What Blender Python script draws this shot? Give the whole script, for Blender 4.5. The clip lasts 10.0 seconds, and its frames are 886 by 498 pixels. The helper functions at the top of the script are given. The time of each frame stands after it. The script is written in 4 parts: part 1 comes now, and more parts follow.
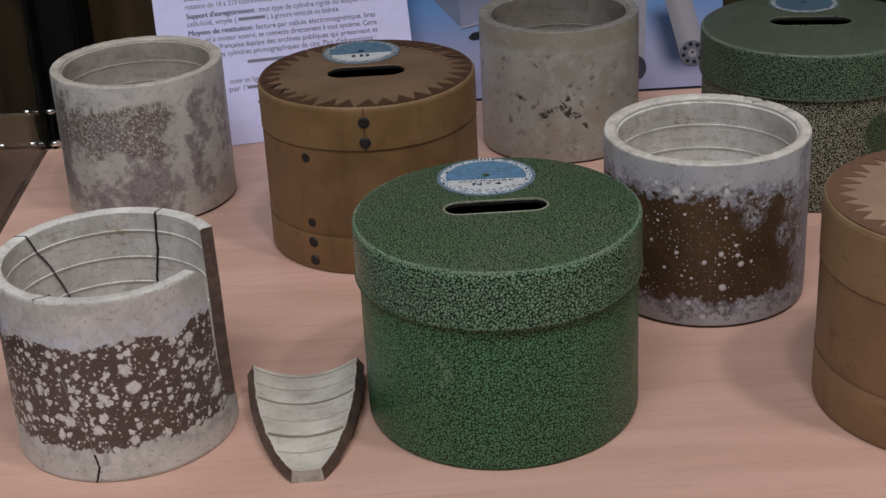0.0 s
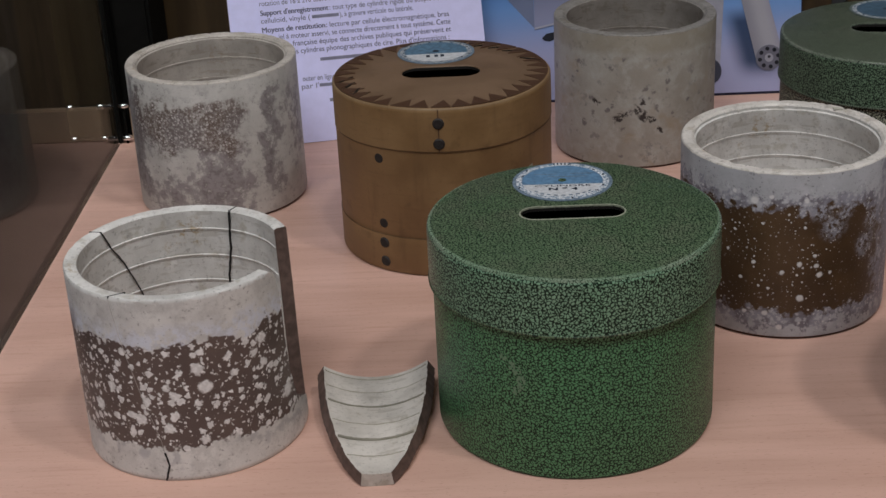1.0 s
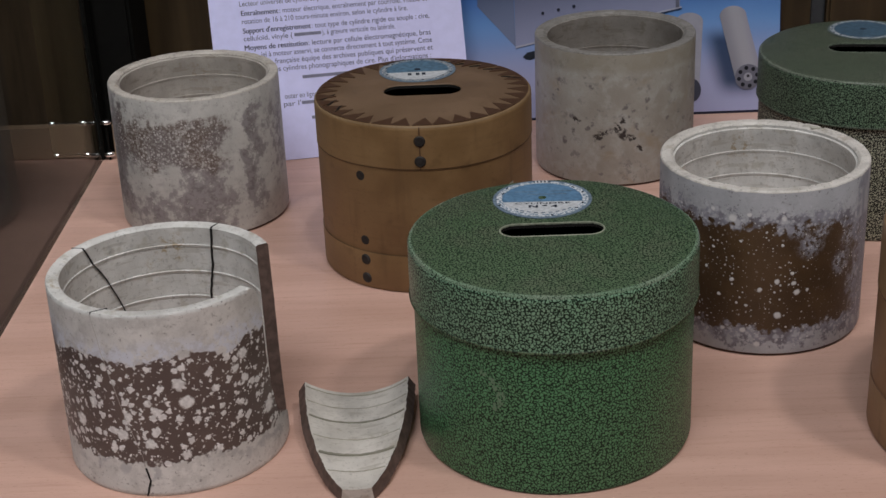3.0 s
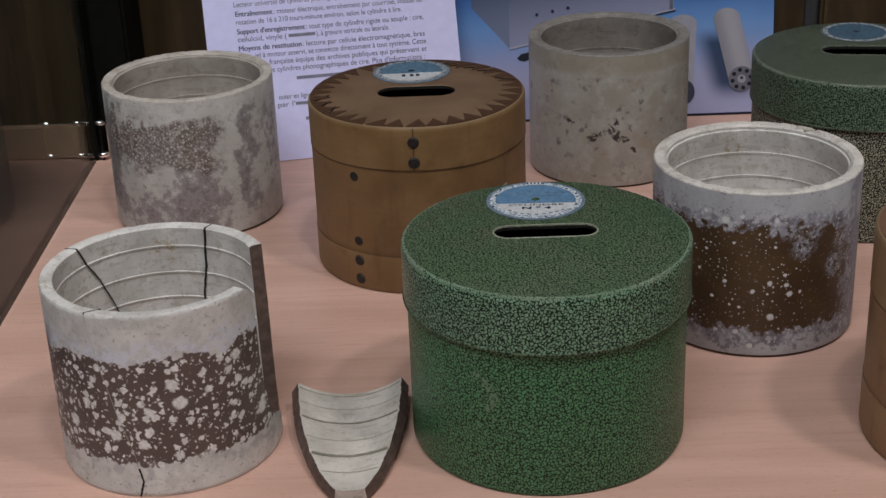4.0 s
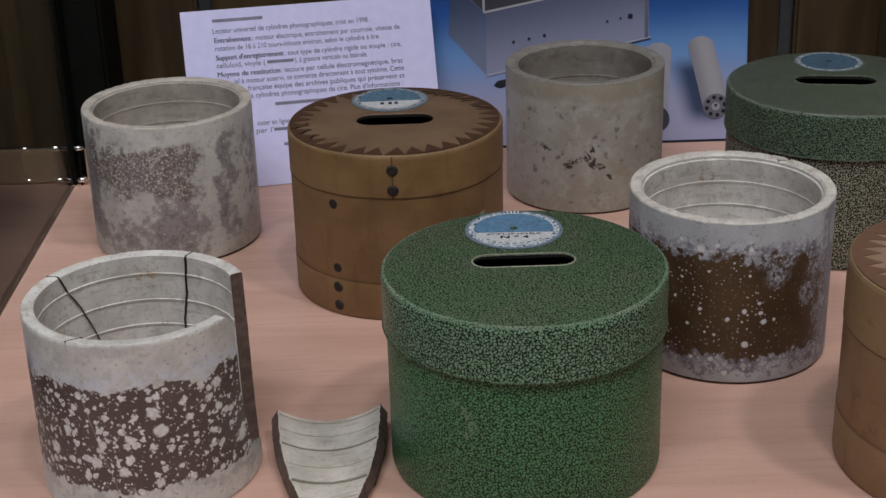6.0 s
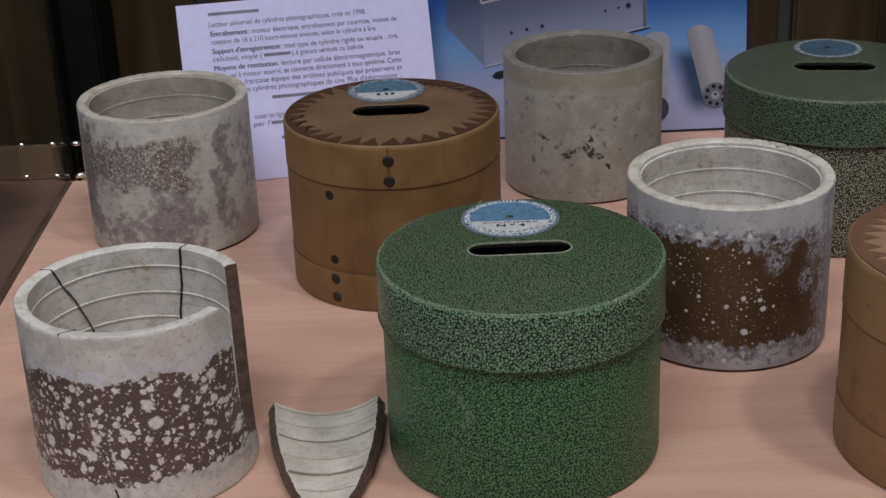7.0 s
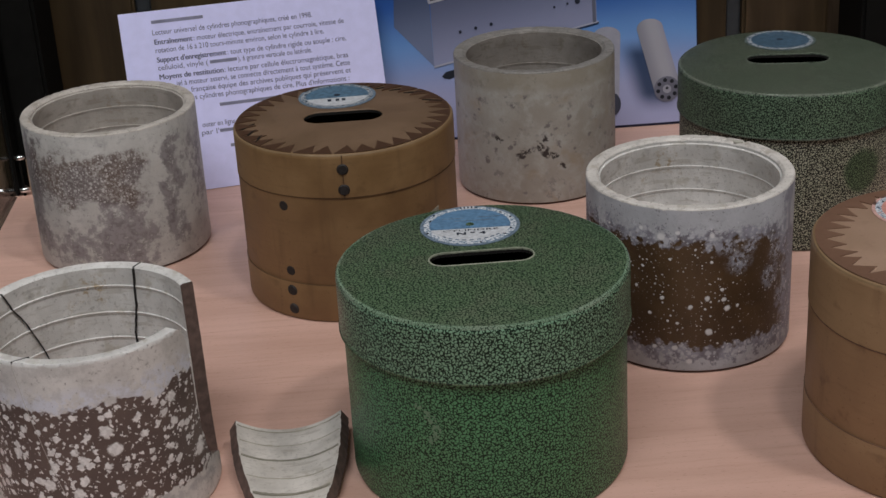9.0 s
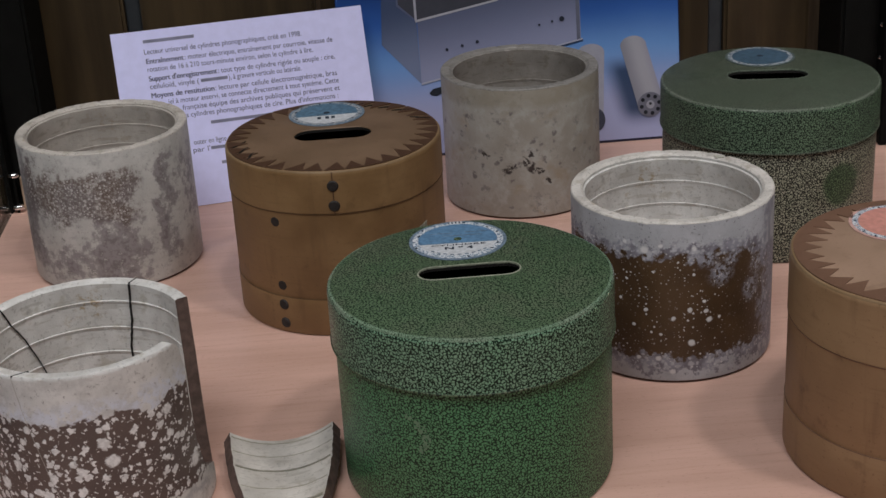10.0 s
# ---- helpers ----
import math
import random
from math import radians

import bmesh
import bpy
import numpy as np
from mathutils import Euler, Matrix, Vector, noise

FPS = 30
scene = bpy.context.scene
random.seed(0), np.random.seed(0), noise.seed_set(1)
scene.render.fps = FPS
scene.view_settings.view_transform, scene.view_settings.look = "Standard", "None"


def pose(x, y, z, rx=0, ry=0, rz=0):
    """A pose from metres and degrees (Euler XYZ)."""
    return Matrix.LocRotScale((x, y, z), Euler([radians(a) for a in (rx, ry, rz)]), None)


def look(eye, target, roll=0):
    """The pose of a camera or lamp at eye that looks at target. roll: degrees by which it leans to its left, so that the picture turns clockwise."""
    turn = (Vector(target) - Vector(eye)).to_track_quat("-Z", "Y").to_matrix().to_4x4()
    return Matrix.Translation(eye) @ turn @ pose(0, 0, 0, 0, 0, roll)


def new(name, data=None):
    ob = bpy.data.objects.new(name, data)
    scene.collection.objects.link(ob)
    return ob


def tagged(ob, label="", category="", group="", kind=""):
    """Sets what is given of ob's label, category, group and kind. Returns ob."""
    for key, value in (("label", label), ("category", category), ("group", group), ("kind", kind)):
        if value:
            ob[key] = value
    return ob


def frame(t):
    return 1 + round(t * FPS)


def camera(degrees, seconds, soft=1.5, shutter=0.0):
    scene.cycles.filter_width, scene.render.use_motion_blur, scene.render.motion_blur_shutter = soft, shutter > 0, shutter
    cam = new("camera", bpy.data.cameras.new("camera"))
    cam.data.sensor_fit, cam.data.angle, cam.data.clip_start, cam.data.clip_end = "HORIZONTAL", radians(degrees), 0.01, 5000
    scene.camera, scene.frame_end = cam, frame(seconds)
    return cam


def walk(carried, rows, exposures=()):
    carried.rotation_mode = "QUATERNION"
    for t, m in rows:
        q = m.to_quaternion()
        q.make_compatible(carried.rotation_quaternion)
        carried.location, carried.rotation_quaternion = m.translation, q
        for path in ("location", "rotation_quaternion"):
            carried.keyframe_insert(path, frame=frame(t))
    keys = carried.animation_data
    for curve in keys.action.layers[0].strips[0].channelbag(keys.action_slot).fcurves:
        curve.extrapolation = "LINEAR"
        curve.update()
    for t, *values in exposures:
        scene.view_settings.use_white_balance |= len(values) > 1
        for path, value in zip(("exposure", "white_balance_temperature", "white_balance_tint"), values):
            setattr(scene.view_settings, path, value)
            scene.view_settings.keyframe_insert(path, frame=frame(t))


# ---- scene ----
cam = camera(32.772, 10.0, soft=1.5)


def shot(t, x, y, z, tilt, turn, roll):
    return t, pose(x, y, z, tilt, 0, turn) @ pose(0, 0, 0, 0, 0, roll)


walk(cam, [
    shot(0, -0.0269, -0.5237, 0.3082, 65.282, -0.637, -3.108),
    shot(0.5, -0.0301, -0.5200, 0.3076, 64.999, 1.528, -3.201),
    shot(1, -0.0328, -0.5177, 0.3091, 65.255, 1.829, -2.932),
    shot(1.5, -0.0342, -0.5161, 0.3090, 65.779, 1.592, -2.369),
    shot(2, -0.0322, -0.5189, 0.3093, 65.771, 1.703, -2.785),
    shot(2.5, -0.0322, -0.5211, 0.3102, 65.831, 1.301, -2.671),
    shot(4, -0.0318, -0.5221, 0.3110, 65.906, 0.811, -2.278),
    shot(4.5, -0.0328, -0.5250, 0.3133, 65.809, 0.560, -2.082),
    shot(5, -0.0329, -0.5269, 0.3143, 65.961, 0.301, -2.063),
    shot(5.5, -0.0344, -0.5273, 0.3170, 66.215, 0.000, -1.891),
    shot(6, -0.0339, -0.5261, 0.3171, 66.584, -0.323, -1.705),
    shot(7.5, -0.0287, -0.5199, 0.3104, 66.366, -0.034, -3.293),
    shot(8, -0.0320, -0.5127, 0.3125, 66.050, -0.365, -4.293),
    shot(8.5, -0.0356, -0.5113, 0.3147, 65.966, -0.881, -3.692),
    shot(9, -0.0345, -0.5110, 0.3149, 66.070, -2.248, -3.365),
    shot(9.5, -0.0345, -0.5195, 0.3193, 66.295, -2.609, -3.279),
    shot(10, -0.0353, -0.5242, 0.3211, 66.557, -2.787, -3.502),
])

# ---- world and light ----
world = bpy.data.worlds.new("room_air")
world.use_nodes = True
scene.world = world
world.node_tree.nodes["Background"].inputs["Color"].default_value = (0.9, 0.93, 1.0, 1)
world.node_tree.nodes["Background"].inputs["Strength"].default_value = 0.02


def area_lamp(name, eye, target, size, watts, colour):
    data = bpy.data.lights.new(name, "AREA")
    data.shape, data.size, data.energy, data.color = "DISK", size, watts, colour
    ob = new(name, data)
    ob.matrix_world = look(eye, target)
    return tagged(ob, "unseen round light above the display case", "lamp")


# two unseen lamps, placed from the shadows they cast
area_lamp("ceiling_lamp", (0.75, -0.58, 1.78), (0.05, 0.05, 0), 0.17, 8.1, (1.0, 0.945, 0.925))
area_lamp("ceiling_lamp", (0.19, -0.58, 1.80), (0.0, 0.05, 0), 0.15, 5.6, (1.0, 0.945, 0.925))
# broad unseen fill light, added to soften shadows and brighten the left front
area_lamp("ceiling_lamp", (-0.40, -0.85, 1.84), (-0.05, 0.1, 0), 1.0, 21, (0.93, 0.96, 1.0))


# ---- materials ----
class Mat:
    """A node material with short ways to add nodes."""

    def __init__(self, name, rough=0.6, metal=0.0, spec=0.5):
        self.m = bpy.data.materials.new(name)
        self.m.use_nodes = True
        self.t = self.m.node_tree
        self.b = self.t.nodes["Principled BSDF"]
        self.set(self.b, "Roughness", rough)
        self.set(self.b, "Metallic", metal)
        self.set(self.b, "Specular IOR Level", spec)
        self.p = self.t.nodes.new("ShaderNodeTexCoord").outputs["Object"]

    def set(self, node, key, v):
        s = node.inputs[key]
        if isinstance(v, bpy.types.NodeSocket):
            self.t.links.new(v, s)
        elif isinstance(v, tuple) and len(v) == 3 and s.type == "RGBA":
            s.default_value = (*v, 1)
        else:
            s.default_value = v

    def math(self, op, a, b=0.0, c=0.0):
        n = self.t.nodes.new("ShaderNodeMath")
        n.operation = op
        for i, v in enumerate((a, b, c)):
            self.set(n, i, v)
        return n.outputs[0]

    def ramp(self, v, lo, hi, a=0.0, b=1.0):
        n = self.t.nodes.new("ShaderNodeMapRange")
        n.interpolation_type = "SMOOTHSTEP"
        for k, x in (("Value", v), ("From Min", lo), ("From Max", hi), ("To Min", a), ("To Max", b)):
            self.set(n, k, x)
        return n.outputs[0]

    def noise(self, scale, detail=3.0, vec=None, rough=0.55, colour=False):
        n = self.t.nodes.new("ShaderNodeTexNoise")
        self.set(n, "Scale", scale), self.set(n, "Detail", detail), self.set(n, "Roughness", rough)
        self.set(n, "Vector", vec or self.p)
        return n.outputs["Color" if colour else "Fac"]

    def cells(self, scale, feature="F1", vec=None):
        n = self.t.nodes.new("ShaderNodeTexVoronoi")
        n.feature = feature
        self.set(n, "Scale", scale)
        self.set(n, "Vector", vec or self.p)
        return n

    def stretch(self, x, y, z):
        n = self.t.nodes.new("ShaderNodeMapping")
        n.inputs["Scale"].default_value = (x, y, z)
        self.set(n, "Vector", self.p)
        return n.outputs[0]

    def wobble(self, scale, amount):
        n = self.t.nodes.new("ShaderNodeVectorMath")
        n.operation = "MULTIPLY_ADD"
        self.set(n, 0, self.noise(scale, 2, colour=True))
        n.inputs[1].default_value = (amount, amount, amount)
        self.set(n, 2, self.p)
        return n.outputs[0]

    def far(self, place):
        n = self.t.nodes.new("ShaderNodeVectorMath")
        n.operation = "DISTANCE"
        self.set(n, 0, self.p)
        n.inputs[1].default_value = place
        return n.outputs["Value"]

    def axis(self, i):
        n = self.t.nodes.new("ShaderNodeSeparateXYZ")
        self.set(n, 0, self.p)
        return n.outputs[i]

    def add(self, *vs):
        total = vs[0]
        for v in vs[1:]:
            total = self.math("ADD", total, v)
        return total

    def mul(self, *vs):
        total = vs[0]
        for v in vs[1:]:
            total = self.math("MULTIPLY", total, v)
        return total

    def sway(self, scale, amount, detail=3.0):
        """Noise that swings evenly about nought."""
        return self.math("MULTIPLY", self.math("SUBTRACT", self.noise(scale, detail), 0.5), amount * 2)

    def turn(self):
        """Angle in degrees round the z axis, nought towards -y."""
        a = self.math("ARCTAN2", self.axis(0), self.math("MULTIPLY", self.axis(1), -1.0))
        return self.math("MULTIPLY", a, 180 / math.pi)

    def unrolled(self, radius, scale=400.0, amount=0.0):
        """The wall of a tube laid flat, in metres, with its outlines shaken a little."""
        n = self.t.nodes.new("ShaderNodeCombineXYZ")
        self.set(n, 0, self.math("MULTIPLY", self.turn(), radius * math.pi / 180))
        self.set(n, 1, self.axis(2))
        if not amount:
            return n.outputs[0]
        k = self.t.nodes.new("ShaderNodeVectorMath")
        k.operation = "MULTIPLY_ADD"
        half = self.t.nodes.new("ShaderNodeVectorMath")
        half.operation = "SUBTRACT"
        self.set(half, 0, self.noise(scale, 3, colour=True))
        half.inputs[1].default_value = (0.5, 0.5, 0.5)
        self.set(k, 0, half.outputs[0])
        k.inputs[1].default_value = (amount * 2, amount * 2, 0.0)
        self.set(k, 2, n.outputs[0])
        return k.outputs[0]

    def dots(self, flat, radius, places, soft=0.25):
        """Blots at (degrees, height in mm, radius in mm) on an unrolled wall."""
        total = None
        for deg, z, r in places:
            n = self.t.nodes.new("ShaderNodeVectorMath")
            n.operation = "DISTANCE"
            self.set(n, 0, flat)
            n.inputs[1].default_value = (radius * radians(deg), z / 1000, 0)
            d = self.ramp(n.outputs["Value"], r / 1000 * (1 - soft), r / 1000 * (1 + soft), 1, 0)
            total = d if total is None else self.math("MAXIMUM", total, d)
        return total

    def specks(self, flat, layers, soft=0.06, rarity=2.2):
        """Scattered round specks of uneven size: layers are (cells per metre, largest radius in cells)."""
        total = None
        for scale, reach in layers:
            cell = self.cells(scale, "F1", flat)
            cell.voronoi_dimensions = "2D"
            sep = self.t.nodes.new("ShaderNodeSeparateXYZ")
            self.set(sep, 0, cell.outputs["Color"])
            size = self.math("SUBTRACT", self.math("MULTIPLY", self.math("POWER", sep.outputs[0], rarity), reach), 0.03)
            d = self.ramp(self.math("SUBTRACT", cell.outputs["Distance"], size), -soft, soft, 1, 0)
            total = d if total is None else self.math("MAXIMUM", total, d)
        return total

    def patch(self, a, z, a0, a1, z0, z1, sa=5.0, sz=0.003):
        """One inside the given angles and heights, fading to nought outside."""
        return self.mul(self.ramp(a, a0 - sa, a0 + sa), self.ramp(a, a1 - sa, a1 + sa, 1, 0), self.ramp(z, z0 - sz, z0 + sz), self.ramp(z, z1 - sz, z1 + sz, 1, 0))

    def mix(self, f, a, b):
        n = self.t.nodes.new("ShaderNodeMix")
        n.data_type = "RGBA"
        self.set(n, 0, f), self.set(n, 6, a), self.set(n, 7, b)
        return n.outputs[2]

    def colour(self, c):
        self.set(self.b, "Base Color", c)

    def bump(self, h, depth, strength=1.0):
        n = self.t.nodes.new("ShaderNodeBump")
        self.set(n, "Strength", strength), self.set(n, "Distance", depth), self.set(n, "Height", h)
        self.set(self.b, "Normal", n.outputs[0])


def plain(name, c, rough=0.6, metal=0.0, vary=0.12, scale=150.0, spec=0.4):
    m = Mat(name, rough, metal, spec)
    n = m.noise(scale, 4)
    lo, hi = tuple(v * (1 - vary) for v in c), tuple(min(1, v * (1 + vary)) for v in c)
    m.colour(m.mix(m.ramp(n, 0.3, 0.7), lo, hi))
    m.bump(n, 0.0002, 0.4)
    return m.m


def beech():
    m = Mat("beech_veneer", 0.42, spec=0.45)
    broad = m.noise(1, 4, m.stretch(5, 55, 55))
    grain = m.noise(1, 5, m.stretch(28, 420, 420), 0.6)
    fleck = m.noise(1, 2, m.stretch(330, 1800, 1800))
    c = m.mix(m.ramp(broad, 0.3, 0.7), (0.540, 0.335, 0.265), (0.63, 0.402, 0.328))
    c = m.mix(m.ramp(grain, 0.52, 0.78, 0, 0.4), c, (0.40, 0.225, 0.16))
    c = m.mix(m.ramp(fleck, 0.61, 0.72, 0, 0.5), c, (0.34, 0.185, 0.125))
    m.colour(c)
    m.set(m.b, "Roughness", m.ramp(grain, 0.3, 0.8, 0.36, 0.5))
    m.bump(grain, 0.0002, 0.25)
    return m.m


def crackle(name, light, dark, tired, radius=0.0, scale=840.0, thin=0.155, patch=None, gloss=0.42):
    """Crackled glazed paper: light cells in a dark broken net, wrapped round a side of that radius or laid on a flat top."""
    m = Mat(name, gloss, spec=0.32)
    x, y, z = m.axis(0), m.axis(1), m.axis(2)
    flat = m.t.nodes.new("ShaderNodeCombineXYZ")
    if radius:
        m.set(flat, 0, m.math("MULTIPLY", m.math("ARCTAN2", y, x), radius))
        m.set(flat, 1, z)
    else:
        m.set(flat, 0, x), m.set(flat, 1, y)
    bend = m.t.nodes.new("ShaderNodeVectorMath")
    bend.operation = "MULTIPLY_ADD"
    m.set(bend, 0, m.noise(620, 2, flat.outputs[0], colour=True))
    bend.inputs[1].default_value = (0.0022, 0.0022, 0.0)
    m.set(bend, 2, flat.outputs[0])
    cell_net = m.cells(scale, "DISTANCE_TO_EDGE", bend.outputs[0])
    cell_net.voronoi_dimensions = "2D"
    gaps = m.noise(880, 1, flat.outputs[0])
    wide = m.ramp(gaps, 0.34, 0.68, thin * 1.28, thin * 0.35)
    net = m.ramp(cell_net.outputs["Distance"], m.math("MULTIPLY", wide, 0.62), m.math("MULTIPLY", wide, 1.15))
    wear = m.noise(55, 4)
    grain = m.noise(1600, 2)
    cell = m.mix(m.ramp(wear, 0.38, 0.66), light, tired)
    cell = m.mix(m.ramp(grain, 0.35, 0.7, 0, 0.35), cell, tuple(q * 1.5 for q in light))
    c = m.mix(net, dark, cell)
    if patch:
        spot = m.ramp(m.math("ADD", m.far(patch), m.math("MULTIPLY", m.noise(160, 2), 0.004)), 0.0112, 0.0150, 0.85, 0)
        c = m.mix(spot, c, m.mix(net, (0.008, 0.026, 0.010), (0.050, 0.118, 0.045)))
    m.colour(c)
    m.set(m.b, "Roughness", m.ramp(wear, 0.3, 0.7, gloss - 0.05, gloss + 0.10))
    m.bump(net, 0.00020, 0.5)
    return m.m


def card(name, lo, hi, stain):
    """Smooth brown pasteboard."""
    m = Mat(name, 0.5, spec=0.4)
    fibre = m.noise(1, 4, m.stretch(60, 60, 600))
    cloud = m.noise(38, 5)
    c = m.mix(m.ramp(cloud, 0.3, 0.72), lo, hi)
    c = m.mix(m.ramp(fibre, 0.5, 0.8, 0, 0.22), c, stain)
    c = m.mix(m.ramp(m.noise(90, 3), 0.62, 0.76, 0, 0.5), c, stain)
    c = m.mix(m.ramp(m.noise(700, 3), 0.60, 0.74, 0, 0.35), c, stain)
    c = m.mix(m.ramp(m.noise(1, 3, m.stretch(170, 170, 22)), 0.56, 0.74, 0, 0.30), c, stain)
    m.colour(c)
    m.set(m.b, "Roughness", m.ramp(cloud, 0.3, 0.7, 0.42, 0.58))
    m.bump(fibre, 0.00015, 0.3)
    return m.m


def old_celluloid(m, cream):
    """Pale celluloid, clouded, grained and lightly soiled."""
    c = m.mix(m.ramp(m.noise(70, 4), 0.3, 0.7), tuple(q * 0.86 for q in cream), tuple(q * 1.06 for q in cream))
    c = m.mix(m.ramp(m.noise(900, 3), 0.56, 0.76, 0, 0.45), c, tuple(q * 0.62 for q in cream))
    c = m.mix(m.ramp(m.noise(240, 5, rough=0.7), 0.54, 0.70, 0, 0.5), c, tuple(q * 0.72 for q in cream))
    return m.mix(m.ramp(m.noise(520, 3), 0.63, 0.70, 0, 0.6), c, (0.13, 0.12, 0.11))


def wall_finish(m, c, mask, fine):
    m.colour(c)
    m.set(m.b, "Roughness", m.ramp(mask, 0, 1, 0.55, 0.38))
    m.bump(m.add(m.mul(mask, -1.0), m.mul(fine, 0.6)), 0.0003, 0.45)
    return m.m


def spotted(r):
    """Brown band eaten by white mould blots, a bluish bloom above it."""
    m = Mat("spotted_brown_celluloid", 0.5, spec=0.4)
    z, a, fine = m.axis(2), m.turn(), m.noise(900, 3)
    flat = m.unrolled(r, 560, 0.0017)
    zz = m.add(z, m.sway(75, 0.006, 4), m.sway(330, 0.0045, 4))
    c = old_celluloid(m, (0.68, 0.67, 0.648))
    bloom = m.mul(m.ramp(zz, 0.053, 0.056), m.ramp(m.add(z, m.sway(60, 0.006)), 0.060, 0.069, 1, 0))
    c = m.mix(m.mul(bloom, m.ramp(m.noise(210, 4, rough=0.65), 0.38, 0.54, 0.1, 0.95)), c, (0.66, 0.69, 0.77))
    c = m.mix(m.mul(m.ramp(zz, 0.006, 0.012), m.ramp(zz, 0.013, 0.016, 1, 0), m.ramp(m.noise(160, 4), 0.5, 0.62, 0, 0.6)), c, (0.36, 0.36, 0.38))
    c = m.mix(m.mul(m.ramp(a, -66, -50, 1, 0), m.ramp(z, 0.046, 0.052), m.ramp(zz, 0.060, 0.064, 1, 0), m.ramp(m.noise(200, 3), 0.42, 0.58, 0, 0.8)), c, (0.20, 0.18, 0.22))
    c = m.mix(m.ramp(m.noise(130, 5, rough=0.75), 0.47, 0.62, 0, 0.45), c, (0.43, 0.42, 0.405))
    c = m.mix(m.ramp(m.noise(480, 4, rough=0.7), 0.62, 0.69, 0, 0.7), c, (0.17, 0.16, 0.155))
    band = m.mul(m.ramp(zz, 0.0136, 0.0148), m.ramp(zz, 0.0558, 0.0570, 1, 0))
    blots = m.dots(flat, r, (
        (14, 46.4, 2.3), (-26, 48.6, 1.4), (17, 39, 2.6), (-32, 38, 1.9), (-43, 28, 2.6), (49, 51.3, 2.2), (44, 46.9, 1.7), (49, 41.8, 1.8), (65, 23.7, 3.0),
        (2, 36.1, 1.8), (-2, 39.6, 1.5), (13, 32.5, 1.4), (1, 28.1, 1.7), (-3, 22.8, 2.1), (-17, 26.2, 2.2), (-22, 27.6, 1.6), (-13, 33.9, 1.8), (50, 26.6, 1.2),
        (43, 27, 1.2), (54, 38.1, 1.4), (46, 32.2, 1.4), (16, 53.3, 1.5), (32, 41.7, 1.5), (29, 48.8, 1.4), (36, 55.7, 1.4), (22, 33.7, 1.0), (14, 16.9, 1.8), (5, 45.9, 1.3)), 0.22)
    blots = m.math("MAXIMUM", blots, m.specks(flat, ((300, 0.53), (470, 0.35)), 0.05, 1.9))
    c = m.mix(m.mul(band, blots), c, m.mix(m.ramp(m.noise(500, 3), 0.4, 0.65), (0.66, 0.65, 0.645), (0.84, 0.83, 0.825)))
    mask = m.mul(band, m.math("SUBTRACT", 1.0, blots))
    soil = m.mix(m.ramp(m.noise(60, 4), 0.35, 0.65), (0.128, 0.093, 0.082), (0.105, 0.077, 0.070))
    return wall_finish(m, m.mix(mask, c, soil), mask, fine)


